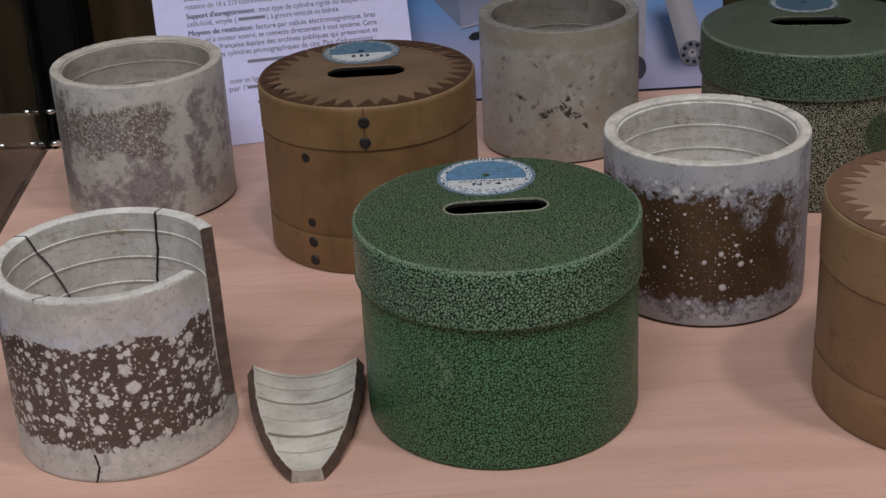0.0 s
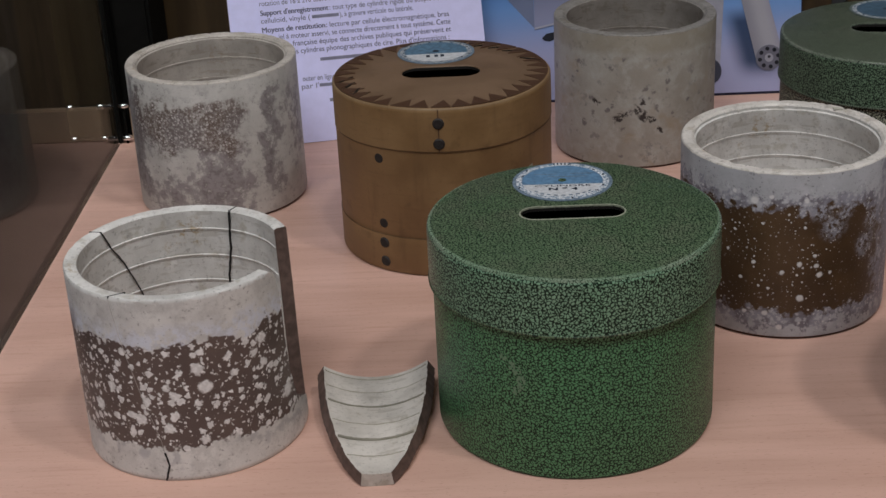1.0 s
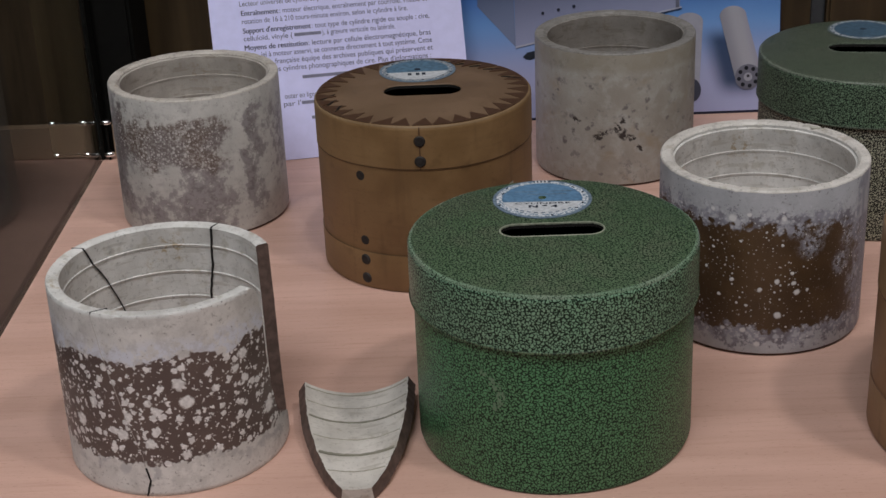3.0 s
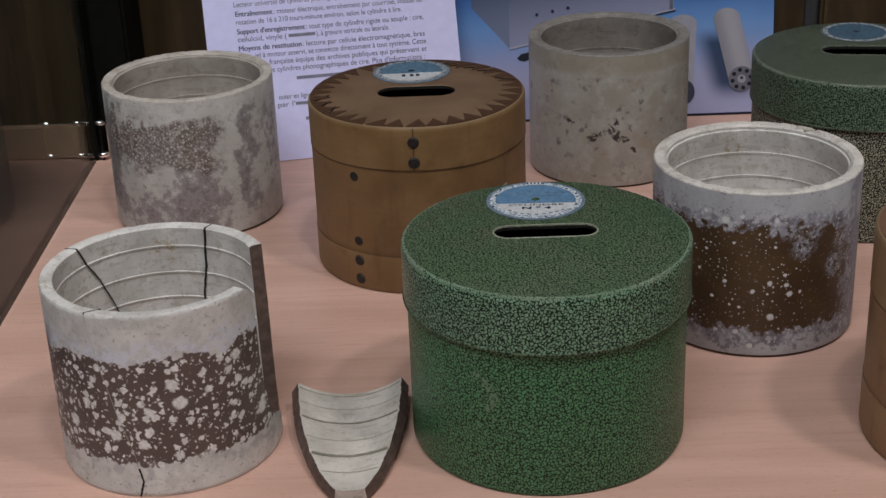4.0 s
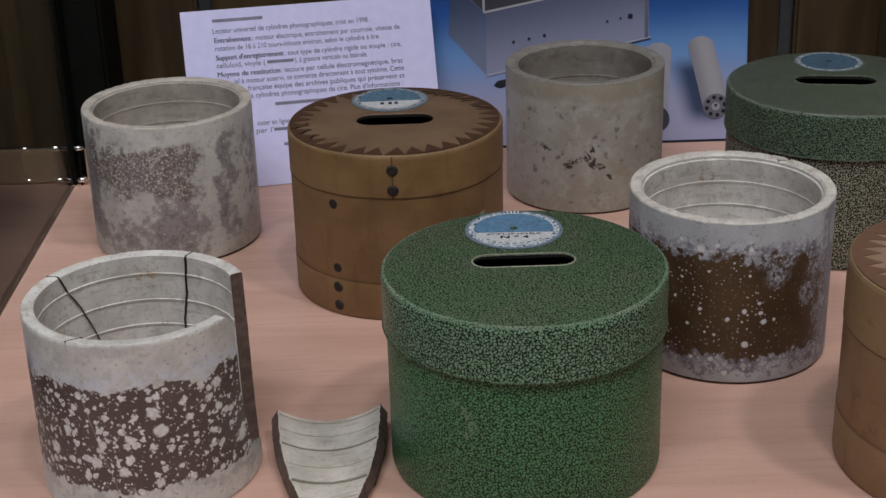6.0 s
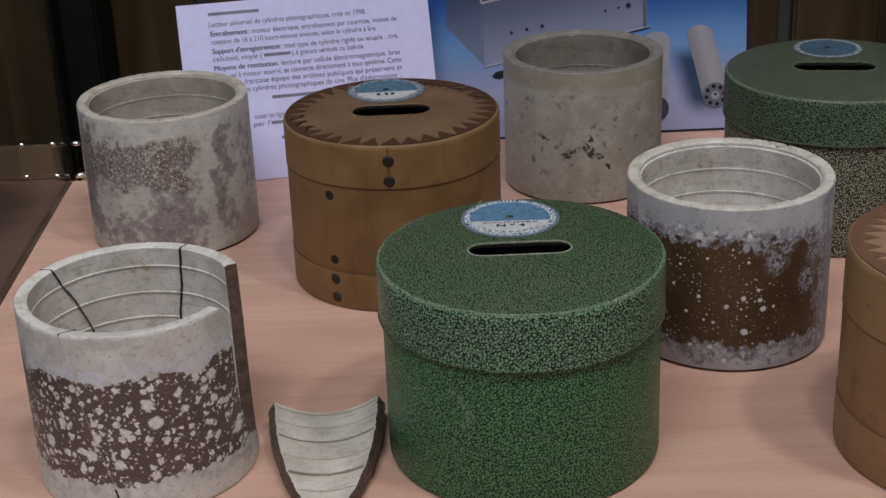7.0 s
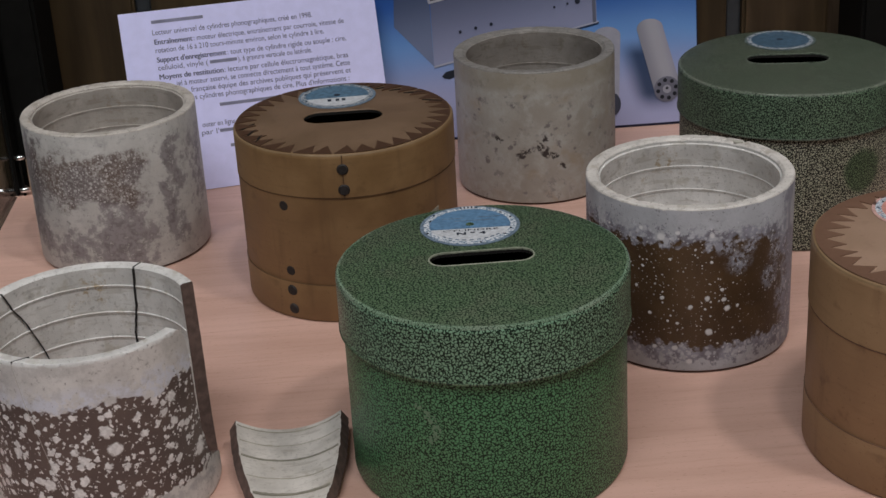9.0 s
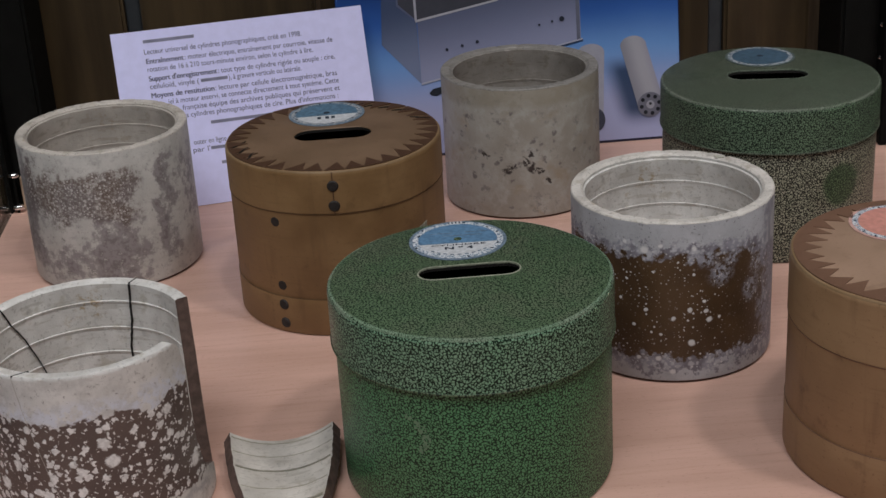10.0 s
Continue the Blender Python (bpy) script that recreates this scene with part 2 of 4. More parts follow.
def dark_banded(r):
    """Deep brown band, darker towards its left, with a few white dots, lilac fringes and frost."""
    m = Mat("dark_banded_celluloid", 0.45, spec=0.4)
    z, a, fine = m.axis(2), m.turn(), m.noise(900, 3)
    flat = m.unrolled(r, 500, 0.0006)
    jag = m.add(m.sway(95, 0.004, 4), m.sway(260, 0.010, 5))
    zz, aa = m.add(z, jag), m.add(a, m.mul(jag, 2200.0))
    c = old_celluloid(m, (0.425, 0.43, 0.455))
    top = m.mul(m.ramp(a, 30, 58, 0, 0.010), -1.0)
    over, under = m.add(zz, m.mul(top, -1.0)), zz
    near = m.mul(m.ramp(over, 0.0575, 0.0725, 1, 0), m.ramp(under, 0.0005, 0.0130))
    murk = m.ramp(m.add(m.noise(210, 5, rough=0.70), m.mul(near, 0.36)), 0.60, 0.74)
    fringe = m.mul(murk, m.ramp(near, 0.05, 0.3))
    c = m.mix(m.mul(fringe, 0.85), c, m.mix(m.ramp(m.noise(120, 3), 0.4, 0.6), (0.125, 0.112, 0.138), (0.26, 0.255, 0.30)))
    frost = m.mul(m.specks(m.unrolled(r, 300, 0.0016), ((260, 0.42), (430, 0.40)), 0.14, 1.4), m.ramp(near, 0.1, 0.6), 0.75)
    c = m.mix(frost, c, (0.50, 0.50, 0.53))
    body = m.mul(m.ramp(over, 0.0585, 0.0612, 1, 0), m.ramp(under, 0.0115, 0.0145), m.ramp(aa, 44, 56, 1, 0), m.ramp(aa, -92, -84))
    rime = m.dots(m.unrolled(r, 150, 0.0030), r, ((15, 51.5, 5.0), (22, 56, 3.0), (37, 40, 4.6), (42, 50, 4.0), (50, 28, 4.5), (8, 58, 3.2)), 0.6)
    rime = m.mul(rime, m.ramp(m.noise(520, 4, rough=0.72), 0.42, 0.56, 0.05, 0.95))
    body = m.mul(body, m.math("SUBTRACT", 1.0, rime))
    c = m.mix(m.mul(rime, 0.7), c, (0.33, 0.34, 0.39))
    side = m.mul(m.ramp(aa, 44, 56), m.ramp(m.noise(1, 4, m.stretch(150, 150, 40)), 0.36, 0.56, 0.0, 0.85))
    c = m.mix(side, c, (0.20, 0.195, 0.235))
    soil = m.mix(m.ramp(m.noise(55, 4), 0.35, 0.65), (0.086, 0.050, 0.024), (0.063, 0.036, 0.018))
    # the band's brown deepens evenly towards the left side
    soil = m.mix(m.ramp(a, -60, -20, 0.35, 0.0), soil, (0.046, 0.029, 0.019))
    c = m.mix(body, c, soil)
    dots = m.dots(flat, r, (
        (-37, 48.7, 0.6), (-22, 53.1, 0.5), (0, 51.9, 0.7), (-26, 35.1, 0.9), (-11, 31.5, 1.0), (-2, 35.3, 1.1), (7, 34.3, 1.0), (9, 30.1, 1.25), (-23, 24.8, 0.6), (-18, 23.9, 0.7),
        (-1, 19.7, 1.5), (-41, 39.1, 0.7), (-33, 27.5, 0.8), (-3, 30.5, 0.5), (-30, 12, 0.8), (6, 38.8, 0.8), (15, 30.6, 0.8), (-27, 63.1, 1.6), (-18, 65.3, 1.0), (0, 63.9, 1.1), (-38, 65.8, 0.9), (-19, 12.2, 1.2), (-11, 5.9, 1.2)), 0.35)
    dust = m.mul(m.specks(flat, ((300, 0.18), (520, 0.22)), 0.06), m.ramp(m.noise(70, 2), 0.38, 0.58, 0.15, 0.9))
    white = m.mul(m.math("MAXIMUM", dots, dust), m.ramp(near, 0.1, 0.5))
    c = m.mix(white, c, (0.62, 0.61, 0.61))
    return wall_finish(m, c, m.mul(body, m.math("SUBTRACT", 1.0, white)), fine)


def mottled(r):
    """Grey-brown mould in ragged fields, pale between."""
    m = Mat("mottled_grey_celluloid", 0.5, spec=0.4)
    fine = m.noise(900, 3)
    z, a = m.add(m.axis(2), m.sway(60, 0.015, 6)), m.add(m.turn(), m.mul(m.sway(55, 0.014, 6), 1500.0))
    c = old_celluloid(m, (0.495, 0.485, 0.460))
    main = m.patch(a, z, -60, 27, 0.039, 0.067, 14, 0.009)
    other = m.add(m.mul(m.patch(a, z, -72, -46, 0.014, 0.068, 10, 0.008), 1.0), m.mul(m.patch(a, z, 41, 54, 0.012, 0.068, 5, 0.008), 0.9), m.mul(m.patch(a, z, -8, 30, 0.004, 0.042, 10, 0.008), 0.85),
                  m.mul(m.patch(a, z, -60, -8, 0.006, 0.026, 12, 0.007), 0.62), m.mul(m.patch(a, z, 62, 88, 0.02, 0.065, 8, 0.01), 0.6))
    rag = m.noise(210, 5, rough=0.72)
    grey = m.ramp(m.add(rag, m.mul(other, 0.26)), 0.54, 0.72, 0, 0.9)
    c = m.mix(m.mul(grey, m.ramp(other, 0.02, 0.4)), c, m.mix(m.ramp(m.noise(420, 4), 0.4, 0.6), (0.140, 0.121, 0.125), (0.240, 0.220, 0.226)))
    deep = m.mul(m.ramp(m.add(rag, m.mul(main, 0.26)), 0.50, 0.70), m.ramp(main, 0.02, 0.6))
    c = m.mix(m.ramp(rag, 0.50, 0.66, 0, 0.45), c, (0.27, 0.25, 0.255))
    tone = m.mix(m.ramp(m.noise(60, 3), 0.42, 0.6), (0.130, 0.105, 0.102), (0.108, 0.074, 0.060))
    grain = m.ramp(m.noise(640, 4, rough=0.7), 0.38, 0.54, 0.5, 1.0)
    mask = m.mul(deep, grain, 0.92)
    c = m.mix(mask, c, tone)
    pale = m.mul(m.specks(m.unrolled(r, 500, 0.0008), ((340, 0.30), (600, 0.40)), 0.07, 1.6), deep, 0.9)
    c = m.mix(pale, c, (0.50, 0.48, 0.46))
    return wall_finish(m, c, mask, fine)


def inner(name, k, warm=1.0, ochre=0.75, soil=1.0):
    """Pale celluloid inside the cylinders, stained grey and ochre."""
    m = Mat(name, 0.5, spec=0.4)
    cloud, fine = m.noise(70, 5), m.noise(700, 4, rough=0.65)

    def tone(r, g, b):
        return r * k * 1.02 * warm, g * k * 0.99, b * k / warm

    c = m.mix(m.ramp(cloud, 0.32, 0.68), tone(0.36, 0.35, 0.32), tone(0.47, 0.46, 0.425))
    c = m.mix(m.ramp(m.noise(120, 4), 0.58, 0.70, 0, 0.5), c, tone(0.24, 0.215, 0.16))
    c = m.mix(m.ramp(fine, 0.56, 0.68, 0, 0.7 * soil), c, tone(0.15, 0.14, 0.12))
    streak = m.noise(1, 4, m.stretch(90, 90, 500))
    c = m.mix(m.ramp(streak, 0.56, 0.66, 0, 0.45), c, tone(0.24, 0.22, 0.18))
    c = m.mix(m.math("MULTIPLY", m.ramp(m.noise(45, 2), 0.56, 0.66), m.ramp(m.noise(330, 4, rough=0.7), 0.5, 0.6, 0, ochre)), c, tone(0.22, 0.16, 0.08))
    c = m.mix(m.ramp(m.noise(260, 3), 0.60, 0.68, 0, 0.4 * soil), c, tone(0.2, 0.19, 0.18))
    m.colour(c)
    m.bump(m.math("ADD", fine, cloud), 0.0004, 0.4)
    return m.m


def chipped():
    """Cream celluloid with a few dark chips."""
    m = Mat("chipped_cream_celluloid", 0.52, spec=0.4)
    coarse, fine = m.noise(45, 4), m.noise(700, 3)
    c = m.mix(m.ramp(coarse, 0.3, 0.7), (0.285, 0.262, 0.225), (0.36, 0.342, 0.308))
    c = m.mix(m.ramp(fine, 0.58, 0.78, 0, 0.35), c, (0.19, 0.17, 0.145))
    c = m.mix(m.ramp(m.noise(60, 3, m.wobble(30, 0.02)), 0.54, 0.74, 0, 0.5), c, (0.29, 0.215, 0.125))
    c = m.mix(m.ramp(m.noise(130, 4, m.wobble(60, 0.01), rough=0.62), 0.46, 0.68, 0, 0.55), c, (0.41, 0.405, 0.385))
    c = m.mix(m.math("MULTIPLY", m.ramp(m.noise(85, 3), 0.52, 0.64), m.ramp(m.noise(260, 5, rough=0.7), 0.50, 0.62, 0, 0.6)), c, (0.15, 0.14, 0.14))
    v = m.wobble(420, 0.003)
    cell = m.cells(120, "F1", v)
    sep = m.t.nodes.new("ShaderNodeSeparateXYZ")
    m.set(sep, 0, cell.outputs["Color"])
    dot = m.ramp(m.math("SUBTRACT", cell.outputs["Distance"], m.math("MULTIPLY", m.math("POWER", sep.outputs[0], 2.0), 0.24)), -0.08, 0.05, 1, 0)
    c = m.mix(m.math("MULTIPLY", dot, m.ramp(m.noise(500, 3), 0.40, 0.55, 0.2, 0.85)), c, (0.16, 0.145, 0.145))
    z = m.axis(2)
    flat = m.unrolled(0.0445, 330, 0.0034)
    broken_up = m.ramp(m.noise(420, 4, rough=0.7), 0.38, 0.48)
    faint = m.dots(flat, 0.0445, ((-43, 24.4, 1.6), (-50, 51.8, 1.3), (-78, 49.7, 1.5), (-6, 71.1, 1.0), (17, 49.2, 1.6), (-13, 61.5, 1.3), (-25, 33, 1.2), (8, 44, 1.3), (34, 37, 1.3), (2, 46, 1.5), (-47, 58, 1.4), (-22, 57, 1.0), (-22, 36, 1.5), (-9, 33, 1.2), (10, 34, 1.3), (-36, 31, 1.2), (5, 41, 1.0), (22, 30, 1.1), (-14, 23, 1.2)), 0.5)
    c = m.mix(m.mul(faint, broken_up, 0.85), c, (0.13, 0.115, 0.115))
    chip = m.mul(m.dots(flat, 0.0445, ((-33, 37.1, 1.7), (-17, 28.8, 2.5), (-13, 31, 1.9), (-4, 34, 2.4), (1, 30, 2.4), (6, 28.5, 1.8), (12, 22.2, 1.4), (0, 38.2, 1.3)), 0.35), m.ramp(broken_up, 0.2, 0.7), 0.95)
    c = m.mix(chip, c, (0.030, 0.022, 0.022))
    top = m.ramp(m.math("ADD", z, m.math("MULTIPLY", coarse, 0.006)), 0.066, 0.070, 0, 0.45)
    c = m.mix(top, c, (0.23, 0.20, 0.14))
    m.colour(c)
    m.bump(m.math("ADD", fine, m.math("MULTIPLY", chip, -2.0)), 0.0003, 0.4)
    return m.m


def board(name, dark, light):
    m = Mat(name, 0.45, spec=0.35)
    g = m.noise(1, 5, m.stretch(60, 60, 5), 0.6)
    m.colour(m.mix(m.ramp(g, 0.3, 0.72), dark, light))
    m.bump(g, 0.0005, 0.3)
    return m.m


def glass():
    m = Mat("clear_glass", 0.02)
    m.colour((0.93, 0.96, 0.95))
    m.set(m.b, "Transmission Weight", 1.0)
    m.set(m.b, "IOR", 1.15)
    return m.m


def photo_ground():
    """The printed backdrop: deep blue at the top, pale lilac below, one soft printed shade."""
    m = Mat("photo_print", 0.35, spec=0.4)
    x, z0 = m.axis(0), m.axis(2)
    z = m.math("ADD", z0, m.math("MULTIPLY", m.noise(14, 2), 0.010))
    c = m.mix(m.ramp(z, 0.030, 0.068), (0.35, 0.365, 0.56), (0.150, 0.310, 0.63))
    c = m.mix(m.ramp(z, 0.060, 0.092), c, (0.030, 0.105, 0.37))
    c = m.mix(m.ramp(z, 0.082, 0.12), c, (0.005, 0.022, 0.12))
    off = m.math("ABSOLUTE", m.math("SUBTRACT", x, m.math("ADD", 0.1765, m.math("MULTIPLY", m.math("SUBTRACT", 0.045, z0), 0.27))))
    shade = m.math("MULTIPLY", m.ramp(off, 0.003, 0.017, 1, 0), m.math("MULTIPLY", m.ramp(z0, 0.007, 0.022), m.ramp(z0, 0.044, 0.056, 1, 0)))
    c = m.mix(m.math("MULTIPLY", shade, 0.92), c, (0.022, 0.045, 0.10))
    m.colour(c)
    return m.m


def photo_metal(name, low, high, z0, z1):
    """Printed grey metal, paling downwards."""
    m = Mat(name, 0.4, spec=0.3)
    z = m.math("ADD", m.axis(2), m.math("MULTIPLY", m.axis(0), -0.18))
    m.colour(m.mix(m.ramp(z, z0, z1), low, high))
    return m.m


def photo_cylinder():
    """Printed cylinder tone, darker along one side."""
    m = Mat("photo_cylinder", 0.4, spec=0.3)
    x, z = m.axis(0), m.axis(2)
    off = m.math("SUBTRACT", x, m.math("ADD", 0.181, m.math("MULTIPLY", m.math("SUBTRACT", 0.062, z), 0.262)))
    c = m.mix(m.ramp(off, -0.008, 0.001), (0.25, 0.25, 0.29), (0.36, 0.355, 0.40))
    c = m.mix(m.ramp(off, 0.003, 0.009), c, (0.30, 0.30, 0.37))
    m.colour(c)
    return m.m


def wreath_print(name, k):
    m = Mat(name, 0.5)
    v = m.wobble(900, 0.0012)
    n = m.noise(900, 3, v, 0.7)
    c = m.mix(m.ramp(n, 0.42, 0.56), (0.13 * k, 0.21 * k, 0.30 * k), (0.64 * k, 0.66 * k, 0.68 * k))
    m.colour(c)
    return m.m


BEECH = beech()
GREEN = crackle("green_crackle_paper", (0.100, 0.290, 0.140), (0.0020, 0.026, 0.010), (0.112, 0.272, 0.138), 0.054, scale=790.0, thin=0.215, gloss=0.38)
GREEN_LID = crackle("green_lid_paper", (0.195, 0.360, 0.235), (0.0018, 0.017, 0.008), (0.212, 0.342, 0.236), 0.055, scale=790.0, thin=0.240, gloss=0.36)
# greyer lid top, with its darker shading put into the colour
GREEN_TOP = crackle("shaded_green_top_paper", (0.098, 0.152, 0.084), (0.007, 0.024, 0.011), (0.122, 0.148, 0.094), scale=790.0, thin=0.180)
# lid rim: rubbed edge, with its thin highlight put into the pale colour
GREEN_EDGE = crackle("rubbed_highlit_green_edge", (0.155, 0.235, 0.155), (0.006, 0.026, 0.012), (0.21, 0.260, 0.190), thin=0.080, gloss=0.20)
GREEN_OLD = crackle("dull_green_crackle_paper", (0.145, 0.225, 0.145), (0.0020, 0.0100, 0.0050), (0.128, 0.182, 0.122), 0.056, scale=880.0, thin=0.230)
# lid top colour lightened to carry its soft sheen
GREEN_OLD_TOP = crackle("old_green_sheen_paper", (0.090, 0.112, 0.080), (0.014, 0.024, 0.015), (0.098, 0.112, 0.084), thin=0.130, gloss=0.34)
# worn slot edge and lid rim; the rim's highlight line is in this colour
OLD_EDGE = crackle("rubbed_highlit_dull_green_edge", (0.140, 0.168, 0.128), (0.010, 0.020, 0.012), (0.150, 0.170, 0.135), thin=0.070, gloss=0.26)
TAN_CRACK = crackle("faded_tan_crackle_paper", (0.36, 0.375, 0.29), (0.003, 0.004, 0.003), (0.28, 0.305, 0.225), 0.055, scale=860.0, thin=0.262, patch=(0.0240, -0.0495, 0.039))
# lighter lid rim: edge wear together with a highlight put into the colour
KRAFT_EDGE = card("rubbed_highlit_pasteboard_edge", (0.205, 0.130, 0.066), (0.285, 0.192, 0.105), (0.14, 0.08, 0.04))
KRAFT = card("brown_pasteboard", (0.198, 0.114, 0.048), (0.282, 0.173, 0.078), (0.115, 0.064, 0.028))
KRAFT_TOP = card("brown_pasteboard_top", (0.140, 0.088, 0.052), (0.185, 0.118, 0.073), (0.10, 0.06, 0.035))
SEAM = card("brown_seam", (0.105, 0.060, 0.030), (0.140, 0.082, 0.042), (0.07, 0.04, 0.02))
TOOTH = card("dark_brown_pasteboard", (0.072, 0.036, 0.020), (0.115, 0.062, 0.034), (0.04, 0.02, 0.012))
KRAFT_B = card("reddish_pasteboard", (0.275, 0.172, 0.088), (0.350, 0.226, 0.122), (0.13, 0.07, 0.034))
KRAFT_B_TOP = card("reddish_pasteboard_top", (0.285, 0.188, 0.128), (0.335, 0.222, 0.156), (0.19, 0.115, 0.075))
TOOTH_B = card("reddish_dark_pasteboard", (0.165, 0.092, 0.060), (0.205, 0.116, 0.076), (0.11, 0.055, 0.035))
SPOTTED = spotted(0.0429)
DARK_BAND = dark_banded(0.0448)
MOTTLED = mottled(0.0445)
CHIPPED = chipped()
CREAM = plain("aged_cream_celluloid", (0.48, 0.465, 0.40), 0.5, vary=0.16, scale=1100)
WHITE_RIM = inner("stained_pale_rim", 1.5)
# dark brown line round the bottom edge of each whole cylinder
BOTTOM_LINE = plain("brown_bottom_line", (0.10, 0.052, 0.034), 0.7, vary=0.3, scale=400)
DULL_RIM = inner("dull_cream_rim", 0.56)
GREY_RIM = inner("stained_grey_rim", 1.15, 1.03)
CREAM_IN = inner("pale_inner_celluloid", 1.0, 1.03, 0.35, 0.35)
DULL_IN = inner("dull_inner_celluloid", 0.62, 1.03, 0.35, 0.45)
CHALK_IN = inner("chalky_inner_celluloid", 1.6, 0.97, 0.75, 0.8)
PIECE_IN = inner("chalky_fragment_lining", 1.28, 1.02, 0.0, 0.6)
FRACTURE = plain("dark_brown_fracture", (0.112, 0.074, 0.062), 0.6, vary=0.3, scale=300)
# near-black for box insides and tooth gaps, shade put into the colour
BLACK = plain("shade_black", (0.008, 0.007, 0.006), 0.8)
CRACK = plain("dark_crack", (0.012, 0.010, 0.009), 0.9)
RIVET = plain("dark_iron", (0.020, 0.017, 0.016), 0.65, 0.0, vary=0.35, scale=700)
PAPER = plain("white_office_paper", (0.65, 0.65, 0.95), 0.7, vary=0.03)
INK = plain("black_ink", (0.11, 0.11, 0.17), 0.7)
CHROME = plain("chrome", (0.8, 0.8, 0.82), 0.12, 1.0, vary=0.05)
GLASS = glass()
POST = plain("black_steel", (0.004, 0.004, 0.0035), 0.7, vary=0.2, spec=0.12)
WALNUT = board("dark_walnut", (0.030, 0.020, 0.010), (0.070, 0.047, 0.023))
STEEL_GREY = plain("grey_metal_strip", (0.030, 0.034, 0.038), 0.55, 0.0)
OAK = board("brown_wood_rail", (0.40, 0.28, 0.19), (0.52, 0.38, 0.27))
WREATH = wreath_print("wreath_print", 1.0)
WREATH_DULL = wreath_print("dull_wreath_print", 0.62)
BAR = plain("grey_ink_bar", (0.20, 0.20, 0.28), 0.7)
LABEL_BLUE = plain("pale_blue_print", (0.105, 0.215, 0.350), 0.5, vary=0.18, scale=500)
LABEL_WORN = plain("worn_blue_print", (0.085, 0.165, 0.245), 0.5, vary=0.25, scale=350)
LABEL_EDGE = plain("faded_blue_paper", (0.150, 0.205, 0.265), 0.5, vary=0.25, scale=500)
LABEL_WHITE = plain("yellowed_white_print", (0.54, 0.56, 0.585), 0.5, vary=0.12, scale=600)
LABEL_DULL = plain("dull_blue_print", (0.048, 0.092, 0.138), 0.5, vary=0.2, scale=300)
TAG = plain("dirty_paper_tag", (0.26, 0.25, 0.20), 0.6, vary=0.25, scale=500)
LABEL_PINK = plain("salmon_pink_print", (0.55, 0.25, 0.205), 0.5, vary=0.12, scale=400)
LABEL_PINK_EDGE = plain("pale_pink_paper", (0.55, 0.34, 0.30), 0.5, vary=0.15, scale=500)
LABEL_INK = plain("label_ink", (0.02, 0.03, 0.05), 0.6)


# ---- builders ----
def finish(bm, name, mats, sharp=35):
    bmesh.ops.recalc_face_normals(bm, faces=bm.faces)
    for e in bm.edges:
        e.smooth = len(e.link_faces) == 2 and e.calc_face_angle(0) < radians(sharp)
    for f in bm.faces:
        f.smooth = True
    me = bpy.data.meshes.new(name)
    bm.to_mesh(me)
    bm.free()
    for m in mats if isinstance(mats, (list, tuple)) else (mats,):
        me.materials.append(m)
    return me


def part(name, bm, material, parent, label="", sharp=35):
    ob = new(name, finish(bm, name, material, sharp))
    ob.parent = parent
    return tagged(ob, label)


def thing(name, label, category, x, y, z=0.0, turn=0.0, group="", kind=""):
    ob = new(name)
    ob.matrix_world = pose(x, y, z, 0, 0, turn)
    ob.empty_display_size = 0.02
    return tagged(ob, label, category, group, kind)


def box(bm, x0, x1, y0, y1, z0, z1, bevel=0.0):
    r = bmesh.ops.create_cube(bm, size=1)
    bmesh.ops.transform(bm, verts=r["verts"], matrix=Matrix.Translation(((x0 + x1) / 2, (y0 + y1) / 2, (z0 + z1) / 2)) @ Matrix.Diagonal((x1 - x0, y1 - y0, z1 - z0, 1)))
    if bevel:
        bmesh.ops.bevel(bm, geom=list({e for v in r["verts"] for e in v.link_edges}), offset=bevel, segments=2, affect="EDGES")
    return bm


def rounded_box(*a, bevel=0.0):
    return box(bmesh.new(), *a, bevel=bevel)


def lathe(profile, n=128, closed=True, wear=0.0, h0=0.0):
    """Turns a profile of (radius, height) round the z axis."""
    bm = bmesh.new()
    rings = []
    top = max(z for _, z in profile)
    for r, z in profile:
        ring = []
        for i in range(n):
            a = 2 * math.pi * i / n
            d = 0.0
            if wear and z > top - 0.0025:
                d = wear * max(0.0, noise.noise((math.cos(a) * 9, math.sin(a) * 9, r * 60)) - 0.15) + wear * 1.3 * max(0.0, noise.noise((math.cos(a) * 31, math.sin(a) * 31, r * 90 + h0)) - 0.28)
            ring.append(bm.verts.new((r * math.cos(a), r * math.sin(a), z - d)))
        rings.append(ring)
    pairs = list(zip(rings, rings[1:])) + ([(rings[-1], rings[0])] if closed else [])
    for p, q in pairs:
        for i in range(n):
            j = (i + 1) % n
            bm.faces.new((p[i], p[j], q[j], q[i]))
    return bm


def disc(r, z0, z1, n=64, x=0.0, y=0.0):
    bm = bmesh.new()
    bmesh.ops.create_cone(bm, cap_ends=True, segments=n, radius1=r, radius2=r, depth=z1 - z0, matrix=Matrix.Translation((x, y, (z0 + z1) / 2)))
    return bm


def ring(r0, r1, z0, z1, x=0.0, y=0.0, n=72):
    bm = lathe([(r0, z0), (r1, z0), (r1, z1), (r0, z1)], n)
    bmesh.ops.translate(bm, verts=bm.verts, vec=(x, y, 0))
    return bm


